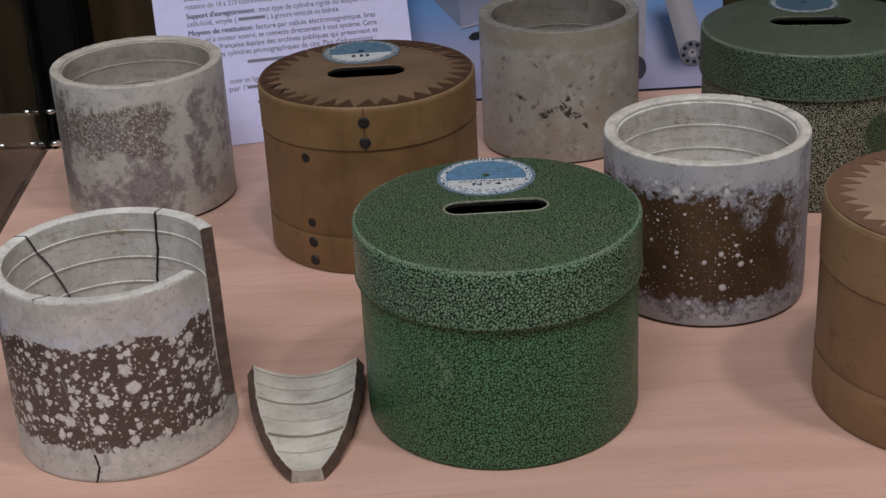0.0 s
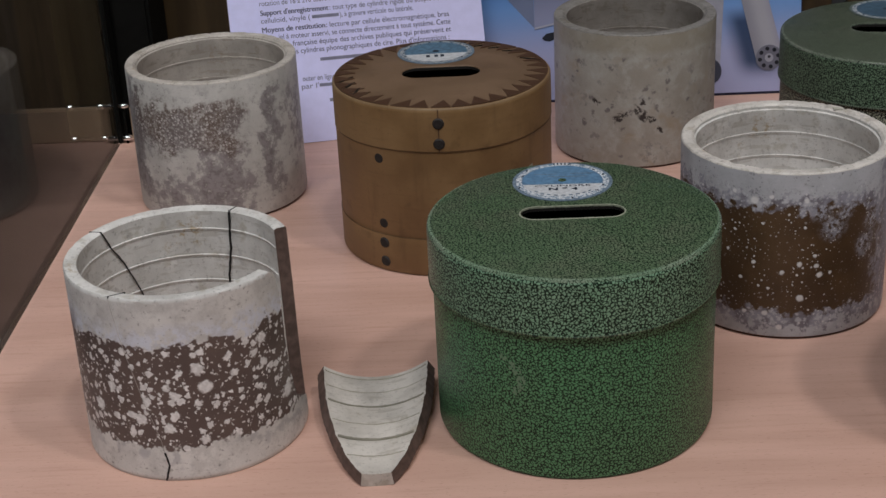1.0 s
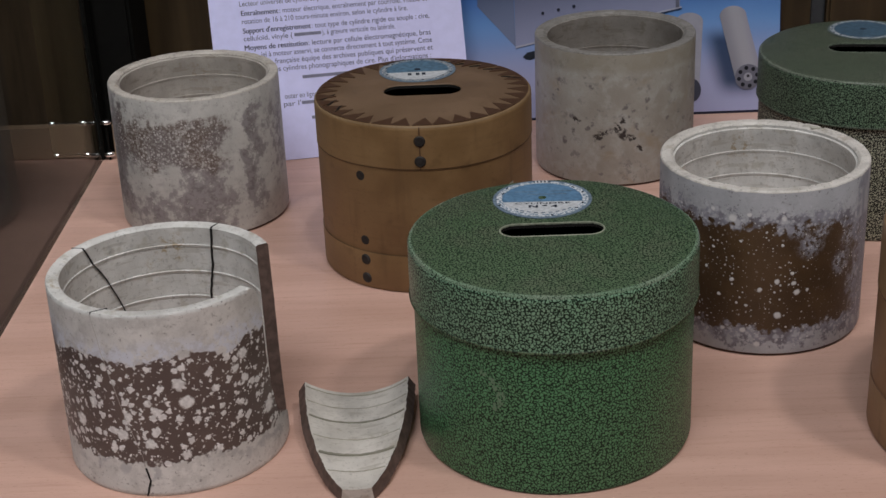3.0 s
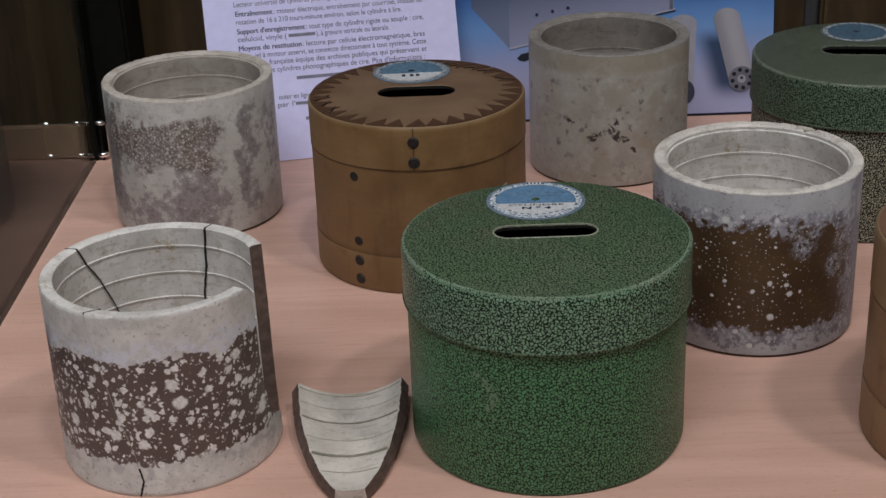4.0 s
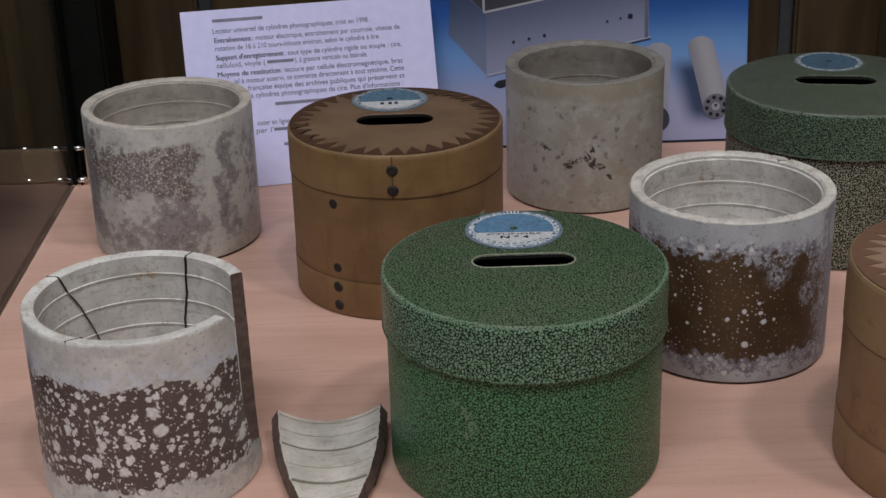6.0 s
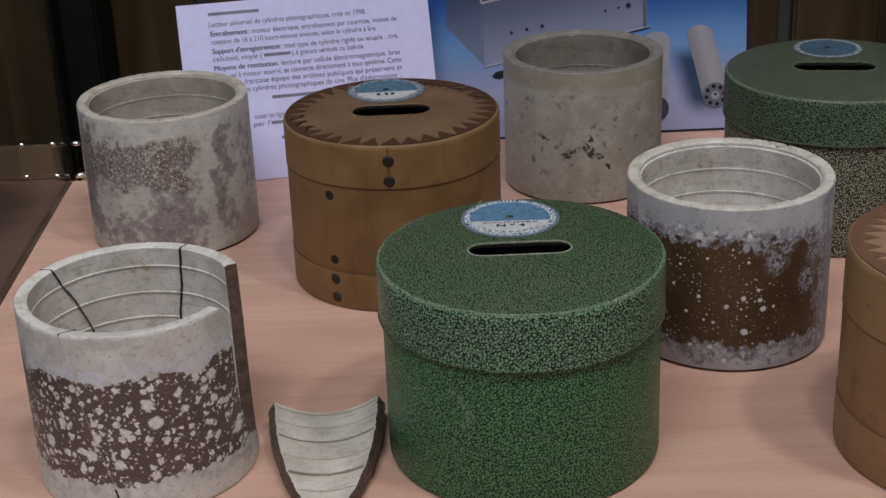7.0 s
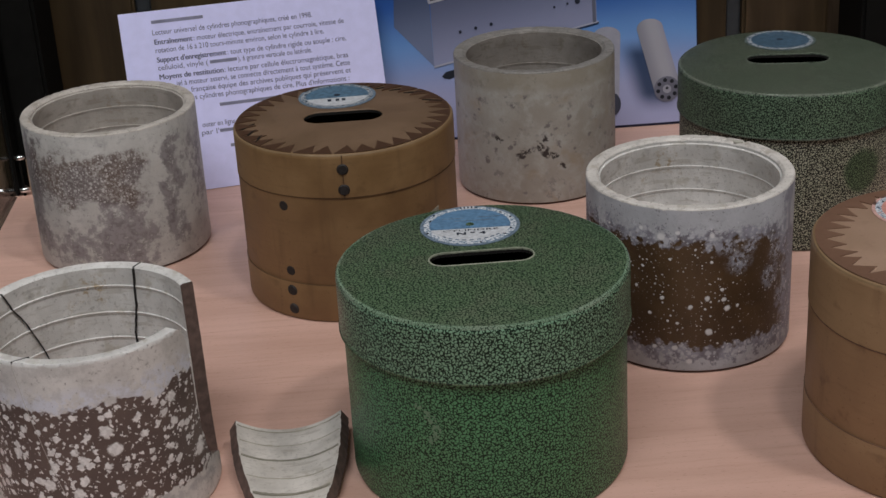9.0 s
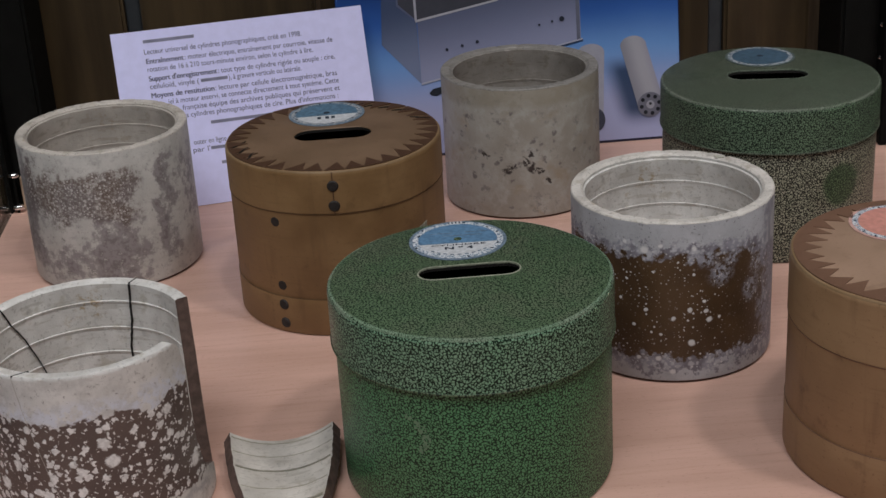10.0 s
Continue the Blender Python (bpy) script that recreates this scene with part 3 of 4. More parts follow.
def half_disc(r, z0, z1, x, y, cut, up, n=40):
    """The part of a disc above or below the line at height cut."""
    a = math.asin(cut / r)
    span = (a, math.pi - a) if up else (math.pi - a, 2 * math.pi + a)
    pts = [(x + r * math.cos(span[0] + (span[1] - span[0]) * i / n), y + r * math.sin(span[0] + (span[1] - span[0]) * i / n)) for i in range(n + 1)]
    return prism(pts, z0, z1)


def prism(pts, z0, z1):
    bm = bmesh.new()
    lo, hi = [bm.verts.new((*p, z0)) for p in pts], [bm.verts.new((*p, z1)) for p in pts]
    bm.faces.new(lo[::-1]), bm.faces.new(hi)
    for i in range(len(pts)):
        j = (i + 1) % len(pts)
        bm.faces.new((lo[i], lo[j], hi[j], hi[i]))
    return bm


def stadium(a, half, r, turn=0.0):
    """The point of a slot's outline towards the angle a."""
    a -= turn
    c, s = math.cos(a), math.sin(a)
    t = r / abs(s) if abs(s) > 1e-6 else 9.0
    if abs(t * c) > half - r:
        k = half - r
        b = abs(c) * k
        t = b + math.sqrt(max(0.0, b * b - k * k + r * r))
    return t * math.cos(a + turn), t * math.sin(a + turn)


def slotted_lid(r, z0, z1, half, hw, sy, turn=0.0, wall=0.0018, slot=True, n=144):
    """A box lid, open below, whose top has a round-ended slot cut through it."""
    bm = bmesh.new()
    dirs = [2 * math.pi * i / n for i in range(n)]

    def loop(f, z):
        return [bm.verts.new((*f(a), z)) for a in dirs]

    def circle(q):
        return lambda a: (q * math.cos(a), q * math.sin(a))

    def hole(grow):
        def f(a):
            x, y = stadium(a, half + grow, hw + grow, turn)
            return x, y + sy
        return f

    loops = []
    if slot:
        loops += [loop(hole(0), z1 - wall), loop(hole(0), z1 - 0.0004), loop(hole(0.0005), z1)]
    for q, z in ((r - 0.0015, z1), (r - 0.0006, z1 - 0.0003), (r - 0.0001, z1 - 0.0010), (r, z1 - 0.0026), (r, z0 + 0.0005), (r - 0.0004, z0), (r - wall, z0), (r - wall, z1 - wall)):
        loops.append(loop(circle(q), z))
    for p, q in list(zip(loops, loops[1:])) + ([(loops[-1], loops[0])] if slot else []):
        for i in range(n):
            j = (i + 1) % n
            bm.faces.new((p[i], p[j], q[j], q[i]))
    if not slot:
        bm.faces.new(loops[0]), bm.faces.new(loops[-1])
    for f in bm.faces:
        c = f.calc_center_median()
        if c.z < z1 - 0.0003 and math.hypot(c.x, c.y) < r - wall * 0.7:
            f.material_index = 2
        elif c.z > z1 - 0.0012 and math.hypot(c.x, c.y) > r - 0.0013:
            f.material_index = 3
        elif c.z > z1 - 0.0012 and math.hypot(c.x, c.y) < r - 0.0006:
            f.material_index = 1
    return bm


def lettering(name, body, height, material, parent, m, width=0.0, middle=False, label=""):
    """Flat printed letters in the built-in font, fitted to a width."""
    cu = bpy.data.curves.new(name, "FONT")
    cu.body, cu.size = body, height
    ob = new(name + "_shape", cu)
    bpy.context.view_layer.update()
    me = bpy.data.meshes.new_from_object(ob.evaluated_get(bpy.context.evaluated_depsgraph_get()))
    bpy.data.objects.remove(ob)
    xs = [v.co.x for v in me.vertices]
    lo, hi = min(xs), max(xs)
    k = width / (hi - lo) if width else 1.0
    for v in me.vertices:
        v.co.x = (v.co.x - (lo + hi) / 2 if middle else v.co.x - lo) * k
    me.materials.clear()
    me.materials.append(material)
    me.name = name
    ob = new(name, me)
    ob.parent = parent
    ob.matrix_local = m
    return tagged(ob, label)


# ---- the setting ----
LEFT, RIGHT, BACK = -0.247, 0.300, 0.384


def structure(name, bm, mats, label, category):
    ob = new(name, finish(bm, name, mats))
    return tagged(ob, label, category, kind="structure")


structure("floor", rounded_box(-3, 3, -3, 3, -0.95, -0.90), plain("brown_floor", (0.06, 0.042, 0.03), 0.5), "brown floor of the exhibition room", "floor")
structure("ceiling", rounded_box(-3, 3, -3, 3, 1.95, 2.05), plain("white_ceiling", (0.6, 0.6, 0.58), 0.8), "plain white ceiling over the room", "ceiling")
PALE_WALL = plain("pale_plaster", (0.5, 0.52, 0.55), 0.8, scale=8)
ROOM = board("brown_room_panel", (0.09, 0.062, 0.040), (0.16, 0.11, 0.07))
for nm, a in (("wall_west", (-3.1, -3, -3, 3)), ("wall_east", (3, 3.1, -3, 3)), ("wall_north", (-3, 3, 3, 3.1)), ("wall_south", (-3, 3, -3.1, -3))):
    structure(nm, rounded_box(*a, -0.9, 1.95), PALE_WALL if nm == "wall_south" else ROOM, "plain wall of the room", "wall")

# display case: shelf, back panels, posts, side panes
table = thing("display_table", "pink beech veneer table top inside the glass display case", "table", 0, 0)
part("tabletop", rounded_box(LEFT - 0.0062, RIGHT + 0.0062, -0.36, 0.392, -0.028, 0.0, bevel=0.0012), BEECH, table)
for sx in (LEFT + 0.04, RIGHT - 0.04):
    for sy in (-0.32, 0.34):
        part("leg", rounded_box(sx - 0.025, sx + 0.025, sy - 0.025, sy + 0.025, -0.90, -0.028, bevel=0.003), WALNUT, table)

back = thing("back_panel", "dark walnut back of the display case in upright boards", "panel", 0, 0, kind="structure")
for x0, x1 in ((-0.30, -0.236), (-0.232, -0.176), (-0.166, -0.06), (-0.057, 0.06), (0.063, 0.184), (0.194, 0.248)):
    part("board", rounded_box(x0, x1, BACK + 0.001, BACK + 0.018, -0.02, 0.46, bevel=0.002), WALNUT, back)
for x0, x1 in ((-0.176, -0.166), (0.184, 0.194)):
    part("metal_strip", rounded_box(x0 + 0.0003, x1 - 0.0003, BACK + 0.006, BACK + 0.016, -0.02, 0.46, bevel=0.001), STEEL_GREY, back, "dull grey metal strip between the boards")
for x in (-0.2345, 0.262):
    post = thing("corner_post", "black steel corner post of the display case", "post", x, 0.345)
    part("upright", rounded_box(-0.0115, 0.0115, -0.016, 0.030, 0.0, 0.46, bevel=0.002), POST, post)
    side = -1 if x < 0 else 1
    a, b = sorted((side * 0.0117, side * 0.0170))
    part("glass_channel", rounded_box(a, b, -0.0265, 0.006, 0.0, 0.46, bevel=0.0008), POST, post, "dull grey channel holding the glass")
rail = thing("wooden_rail", "short brown wooden rail at the back corner of the case", "rail", -0.197, 0.3255)
part("rail_body", rounded_box(-0.044, 0.050, -0.002, 0.003, 0.0, 0.021, bevel=0.0008), OAK, rail)
for i, (x, sx) in enumerate(((LEFT - 0.0062, 1), (RIGHT + 0.0002, 1))):
    pane = tagged(new("glass_pane", finish(rounded_box(x, x + 0.0058, -0.34, 0.318, 0.0003, 0.46), "glass_pane", GLASS)), "clear upright glass side of the display case", "glass", "case sides", "structure")
    pane.visible_shadow = False
for x, y, z in ((-0.2435, 0.320, 0.0), (0.2760, 0.3262, 0.0500)):
    clamp = thing("glass_clamp", "small chrome clamp holding the glass corner", "clamp", x, y, z)
    part("stem", disc(0.0008, 0.0, 0.024, 16), POST, clamp)
    for h in (0.0035, 0.0235):
        bm = bmesh.new()
        bmesh.ops.create_uvsphere(bm, u_segments=20, v_segments=12, radius=0.0024)
        bmesh.ops.transform(bm, verts=bm.verts, matrix=Matrix.Translation((0.0, 0, h)) @ Matrix.Diagonal((1.5, 1, 0.8, 1)))
        part("screw", bm, CHROME, clamp)
        if x < 0:
            rod = bmesh.new()
            bmesh.ops.create_cone(rod, cap_ends=True, segments=12, radius1=0.0006, radius2=0.0006, depth=0.036, matrix=pose(-0.018, 0, h, 0, 90, 0))
            part("bolt", rod, POST, clamp, "thin steel bolt through the glass")
            for nx in (-0.017, -0.035):
                nut = bmesh.new()
                bmesh.ops.create_cone(nut, cap_ends=True, segments=6, radius1=0.0018, radius2=0.0018, depth=0.0040, matrix=pose(nx, 0, h, 0, 90, 0))
                bmesh.ops.bevel(nut, geom=list(nut.edges), offset=0.0003, segments=1, affect="EDGES")
                part("nut", nut, CHROME, clamp)


# ---- phonograph cylinders ----
def rib(r, z, parent, material, depth=0.0004):
    part("rib", lathe([(r + 0.0008, z - 0.0018), (r - depth, z - 0.0014), (r - depth - 0.0002, z - 0.0002), (r + 0.0006, z + 0.0004)], 112), material, parent)


def cylinder(label, x, y, r, h, wall, material, turn=0.0, rim=None, lining=None, ribs=(0.0115, 0.023), lip=0.0022):
    ob = thing("phonograph_cylinder", label, "cylinder", x, y, 0, turn, "old phonograph cylinders")
    ri = r - wall
    prof = [(r - 0.0016, 0.0), (r - 0.0010, 0.0005), (r - 0.0009, 0.0011), (r - 0.0002, 0.0014), (r, 0.0022), (r, h - 0.0008), (r - 0.0002, h - 0.0003), (r - 0.0006, h),
            (ri + 0.0012, h), (ri + 0.0004, h - 0.0006), (ri, h - 0.0010), (ri, h - lip), (ri - 0.0008, h - lip - 0.0004), (ri - 0.0007, h - 0.0080), (ri - 0.0003, h - 0.0100), (ri - 0.0003, h * 0.55), (ri - 0.0012, h * 0.5), (ri - 0.0014, 0.0)]
    shell = part("shell", lathe(prof, 240, wear=0.0009, h0=x * 40), [material, lining or CREAM_IN, rim or CREAM, BOTTOM_LINE], ob)
    for f in shell.data.polygons:
        q = math.hypot(f.center.x, f.center.y)
        if f.center.z > h - 0.0015:
            f.material_index = 2
        elif f.center.z < 0.0012 and q > ri + 0.0008:
            f.material_index = 3
        elif q < ri + 0.0008:
            f.material_index = 1
    for d in ribs:
        rib(ri, h - d, ob, lining or CREAM_IN)
    return ob


cylinder("pale grey celluloid cylinder with mottled brown staining", -0.1734, 0.2384, 0.0445, 0.0763, 0.0054, MOTTLED, rim=GREY_RIM, ribs=(0.0123, 0.0234), lip=0.0016)
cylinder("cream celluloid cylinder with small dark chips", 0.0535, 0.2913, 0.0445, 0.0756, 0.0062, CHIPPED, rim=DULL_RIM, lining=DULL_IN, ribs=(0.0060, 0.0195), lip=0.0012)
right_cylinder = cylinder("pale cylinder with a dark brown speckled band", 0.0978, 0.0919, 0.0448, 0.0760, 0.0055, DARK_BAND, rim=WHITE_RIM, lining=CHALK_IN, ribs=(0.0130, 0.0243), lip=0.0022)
chip = prism([(0.0, 0.0), (0.0045, 0.0012), (0.0052, -0.0008), (0.0018, -0.0022)], 0.0, 0.0006)
bmesh.ops.transform(chip, verts=chip.verts, matrix=pose(0.0265, 0.0315, 0.0757, 0, 0, -35))
part("chip", chip, CREAM, right_cylinder, "lifted pale chip on the rim")


def curved_sheet(r, wall, rows, edge, n, mats, flip=False):
    """A piece of a tube: at each height in rows it spans the angles of edge(z)."""
    bm = bmesh.new()
    grid = []
    for z in rows:
        a0, a1 = edge(z)
        line = []
        for i in range(n + 1):
            a = a0 + (a1 - a0) * i / n
            line.append((bm.verts.new((r * math.cos(a), r * math.sin(a), z)), bm.verts.new(((r - wall) * math.cos(a), (r - wall) * math.sin(a), z))))
        grid.append(line)

    def quad(a, b, c, d, m):
        bm.faces.new((a, b, c, d)).material_index = m

    for p, q in zip(grid, grid[1:]):
        for i in range(n):
            quad(p[i][0], p[i + 1][0], q[i + 1][0], q[i][0], 0)
            quad(p[i][1], q[i][1], q[i + 1][1], p[i + 1][1], 1)
        quad(p[0][0], q[0][0], q[0][1], p[0][1], 2)
        quad(p[n][0], p[n][1], q[n][1], q[n][0], 2)
    for line in (grid[0], grid[-1]):
        for i in range(n):
            quad(line[i][0], line[i][1], line[i + 1][1], line[i + 1][0], 1 if line is grid[-1] else 0)
    return bm


FR, FH, FW = 0.0429, 0.0755, 0.0050


def gap_edges(z):
    """Angles of the two broken edges at a height."""
    far = float(np.interp(z, (0.0, 0.019, 0.050, 0.064, 0.0755), (17.0, 21.0, 22.5, 23.2, 24.5)))
    near = float(np.interp(z, (0.0, 0.010, 0.017, 0.031, 0.043, 0.063, 0.071, 0.0735, 0.0755), (9.0, 2.0, -16.0, -21.5, -23.0, -23.8, -26.0, -28.0, -32.0)))
    j = 0.010 * noise.noise((z * 260, 1.7, 0)), 0.010 * noise.noise((z * 260, 8.3, 0))
    return radians(far) + j[0], radians(near) + 2 * math.pi + j[1]


broken = thing("phonograph_cylinder", "broken pale cylinder with white-spotted brown band and a piece missing", "cylinder", -0.1492, -0.0022, 0, 0, "old phonograph cylinders")
rows = [0.0, 0.0006, 0.002] + [0.002 + (FH - 0.004) * i / 26 for i in range(1, 27)] + [FH - 0.0006, FH]
bm = curved_sheet(FR, FW, rows, gap_edges, 150, None)
for v in bm.verts:
    q = math.hypot(v.co.x, v.co.y)
    s = 1.0
    if v.co.z > FH - 0.0003 or v.co.z < 0.0003:
        s = (q - 0.0004) / q if q > FR - 0.001 else (q + 0.0009) / q
        v.co.z -= 0.0008 * max(0, noise.noise((v.co.x * 300, v.co.y * 300, 3)) - 0.1) * (v.co.z > 0.01)
    v.co.x, v.co.y = v.co.x * s, v.co.y * s
part("shell", bm, [SPOTTED, CHALK_IN, FRACTURE], broken, "pale shell with dark brown broken edges")
for d in (0.0080, 0.0196, 0.0307):
    z = FH - d
    bm = bmesh.new()
    prof = [(FR - FW + 0.0008, z - 0.0018), (FR - FW - 0.0001, z - 0.0014), (FR - FW - 0.0004, z - 0.0002), (FR - FW + 0.0006, z + 0.0004)]
    a0, a1 = gap_edges(z)
    last = None
    for i in range(131):
        a = a0 + 0.01 + (a1 - a0 - 0.02) * i / 130
        cur = [bm.verts.new((r * math.cos(a), r * math.sin(a), zz)) for r, zz in prof]
        if last:
            for k in range(4):
                bm.faces.new((last[k], last[(k + 1) % 4], cur[(k + 1) % 4], cur[k]))
        else:
            bm.faces.new(cur)
        last = cur
    bm.faces.new(last[::-1])
    part("rib", bm, CHALK_IN, broken)


def crack(points, width, parent, inside, material=None):
    """A thin dark fissure that follows the shell: points are (degrees, height)."""
    bm = bmesh.new()
    last = None
    r = FR - FW - 0.0009 if inside else FR + 0.0002
    n = 30
    for i in range(n + 1):
        f = i / n * (len(points) - 1)
        k = min(int(f), len(points) - 2)
        d, z = (points[k][0] + (points[k + 1][0] - points[k][0]) * (f - k), points[k][1] + (points[k + 1][1] - points[k][1]) * (f - k))
        d += 0.4 * noise.noise((i * 0.45, points[0][0], 0))
        w = math.degrees(width / r) * (0.6 + 0.6 * abs(noise.noise((i * 0.6, points[0][0], 5))))
        q = r + (0.0009 if z > FH - 0.001 and not inside else 0.0)
        cur = [bm.verts.new((rr * math.cos(radians(d + s * w / 2)), rr * math.sin(radians(d + s * w / 2)), z)) for s in (-1, 1) for rr in (q, q + (0.0013 if inside else -0.0008))]
        if last:
            for a, b in ((0, 1), (1, 3), (3, 2), (2, 0)):
                bm.faces.new((last[a], last[b], cur[b], cur[a]))
        last = cur
    part("crack", bm, material or CRACK, parent, "thin dark crack")


def rim_crack(deg, parent, skew):
    """A crack across the flat rim."""
    a, b = radians(deg), radians(deg + skew)
    z = FH + 0.0001
    p, q = Vector((FR * math.cos(a), FR * math.sin(a), z)), Vector(((FR - FW) * math.cos(b), (FR - FW) * math.sin(b), z))
    side = (q - p).cross(Vector((0, 0, 1))).normalized() * 0.00022
    pts = [p - side, p + side, q + side, q - side]
    part("crack", prism([(v.x, v.y) for v in pts], z - 0.001, z), CRACK, parent, "thin dark crack")


crack([(67.5, FH - 0.0003), (69, 0.059), (72, 0.047), (71, 0.010)], 0.0008, broken, True)
rim_crack(67, broken, 1)
crack([(151.5, FH - 0.0003), (146, 0.0675), (138, 0.059), (132.4, 0.0503), (127, 0.040), (118, 0.02)], 0.00034, broken, True)
rim_crack(153, broken, -2)
rim_crack(-116, broken, 6)
crack([(-98, 0.0003), (-95.5, 0.007), (-97, 0.0125)], 0.0010, broken, False)
crack([(-97, 0.0125), (-98, 0.017), (-99.5, 0.022), (-104, 0.033), (-107, 0.042), (-112, 0.058), (-116, FH - 0.0012)], 0.00012, broken, False, plain("faint_hairline", (0.40, 0.375, 0.35), 0.8))

# the piece broken out of it, lying hollow side up
piece = thing("broken_piece", "pale ribbed cylinder fragment with dark broken edges, lying hollow side up", "fragment", 0, 0)


PL = 0.0720


def piece_edges(z):
    g = radians(float(np.interp(z / PL, (0.0, 0.16, 0.35, 0.46, 0.62, 0.70, 0.86, 0.95, 1.0), (34.0, 33.0, 30.8, 28.9, 24.8, 22.4, 16.6, 11.5, 8.2))))
    return (-math.pi / 2 - g + 0.010 * noise.noise((z * 700, 3.1, 0)), -math.pi / 2 + g + 0.010 * noise.noise((z * 700, 9.4, 0)))


GROOVES = ((0.03, 0.0003, 0.34), (0.177, 0.00025, 0.36), (0.326, 0.0005, 0.25), (0.512, 0.00025, 0.36), (0.662, 0.0007, 0.24), (0.825, 0.0003, 0.34))
bm = curved_sheet(FR, 0.0052, [PL * i / 60 for i in range(61)], piece_edges, 24, None)
for v in bm.verts:
    q = math.hypot(v.co.x, v.co.y)
    if q < FR - 0.004:
        u = v.co.z / PL
        step = 0.0
        for c, wide, _ in GROOVES:
            step += wide * math.exp(-((u - c) / 0.020) ** 2)
        s = (q + step) / q
        v.co.x, v.co.y = v.co.x * s, v.co.y * s
piece_shell = part("shell", bm, [CREAM, PIECE_IN, FRACTURE], piece)
back_mid, front_mid = Vector((-0.0797, 0.0192, 0)), Vector((-0.0762, -0.0525, 0))
axis = (front_mid - back_mid).normalized()
up = Vector((0, 0, 1))
piece.matrix_world = Matrix.Translation(back_mid + up * FR) @ Matrix((axis.cross(up) * -1, up, axis)).transposed().to_4x4()
# a grey-brown strip along each groove, in that groove's own tone
for c, wide, tone in GROOVES:
    z = PL * c
    bm = bmesh.new()
    a0, a1 = piece_edges(z)
    last = None
    for i in range(25):
        a = a0 + 0.02 + (a1 - a0 - 0.04) * i / 24
        zj = z + 0.0004 * noise.noise((i * 0.5, c * 30, 0))
        w = wide * (0.6 + 0.9 * abs(noise.noise((i * 0.4, c * 50, 2))))
        cur = [bm.verts.new((r * math.cos(a), r * math.sin(a), zz)) for r, zz in ((FR - 0.00515, zj - w), (FR - 0.00515, zj + w), (FR - 0.0037, zj + w), (FR - 0.0037, zj - w))]
        if last:
            for k in range(4):
                bm.faces.new((last[k], last[(k + 1) % 4], cur[(k + 1) % 4], cur[k]))
        last = cur
    part("groove", bm, plain("grey_groove_tone", (tone, tone * 0.93, tone * 0.74), 0.7), piece, "grey-brown groove line")


# ---- round boxes ----
def round_label(parent, x, y, z, r, blue, edge, split=True, turn=0.0, words=False, wreath=None):
    """A round paper label: pale edge, wreath ring, coloured field, white foot."""
    lab = new("label")
    lab.parent = parent
    lab.matrix_local = pose(x, y, z, 0, 0, turn)
    tagged(lab, "round printed paper label")
    part("paper", disc(r, 0.0, 0.00025, 72), edge, lab)
    part("wreath", ring(r * 0.79, r * 0.93, 0.0002, 0.0004), wreath or WREATH, lab)
    if split:
        part("upper_field", half_disc(r * 0.81, 0.0002, 0.00045, 0, 0, -0.17 * r, True), blue, lab)
        part("lower_field", half_disc(r * 0.81, 0.0002, 0.00045, 0, 0, -0.18 * r, False), LABEL_WHITE, lab)
    else:
        part("field", disc(r * 0.81, 0.0002, 0.00045, 64), blue, lab)
    for i in range(18):
        a = 2 * math.pi * i / 18 + random.uniform(-0.03, 0.03)
        if split and not -0.35 < math.sin(a) < 1.1 and i % 2:
            continue
        d = r * random.uniform(0.83, 0.92)
        bm = prism([(-0.0007, -0.00025), (0.0006, -0.0004), (0.0008, 0.0003), (-0.0004, 0.0005)], 0.0004, 0.0005)
        bmesh.ops.transform(bm, verts=bm.verts, matrix=pose(d * math.cos(a), d * math.sin(a), 0, 0, 0, math.degrees(a) + random.uniform(0, 180)))
        part("ornament", bm, LABEL_INK if i % 3 else edge, lab)
    part("dot", disc(0.0016, 0.0004, 0.0006, 24, 0.0, 0.0005), GREEN_TOP if words else LABEL_INK, lab)
    if words:
        lettering("word", "CYLINDRE", 0.0023, LABEL_INK, lab, pose(0, -0.315 * r, 0.0006), width=r * 1.10, middle=True)
        for k in (0.0, 0.0003):
            lettering("word", "N \u00ba 4", 0.0036, LABEL_INK, lab, pose(k, -0.50 * r, 0.0006 + k / 10), width=r * 0.56, middle=True)
        part("badge", prism([(-0.0026, 0.82 * r), (0.0026, 0.82 * r), (0.0026, 0.95 * r), (-0.0026, 0.95 * r)], 0.0004, 0.00055), LABEL_WHITE, lab)
        for k in (-0.0015, 0.0, 0.0015):
            part("ornament", prism([(k - 0.0003, 0.84 * r), (k + 0.0003, 0.84 * r), (k + 0.0003, 0.93 * r), (k - 0.0003, 0.93 * r)], 0.0005, 0.00065), LABEL_INK, lab)
        for q, l0, l1 in ((0.34, -0.55, -0.1), (0.36, 0.15, 0.62), (0.2, -0.3, 0.5)):
            part("bar", prism([(l0 * r, q * r), (l1 * r, q * r), (l1 * r, (q + 0.02) * r), (l0 * r, (q + 0.02) * r)], 0.0004, 0.00055), LABEL_EDGE, lab)
        for k in range(-4, 5):
            a = -math.pi / 2 + k * 0.19
            bm = prism([(-0.0008, -0.0003), (0.0008, -0.0003), (0.0007, 0.0003), (-0.0007, 0.0003)], 0.0004, 0.0006)
            bmesh.ops.transform(bm, verts=bm.verts, matrix=pose(r * 0.76 * math.cos(a), r * 0.76 * math.sin(a), 0, 0, 0, math.degrees(a) + 90))
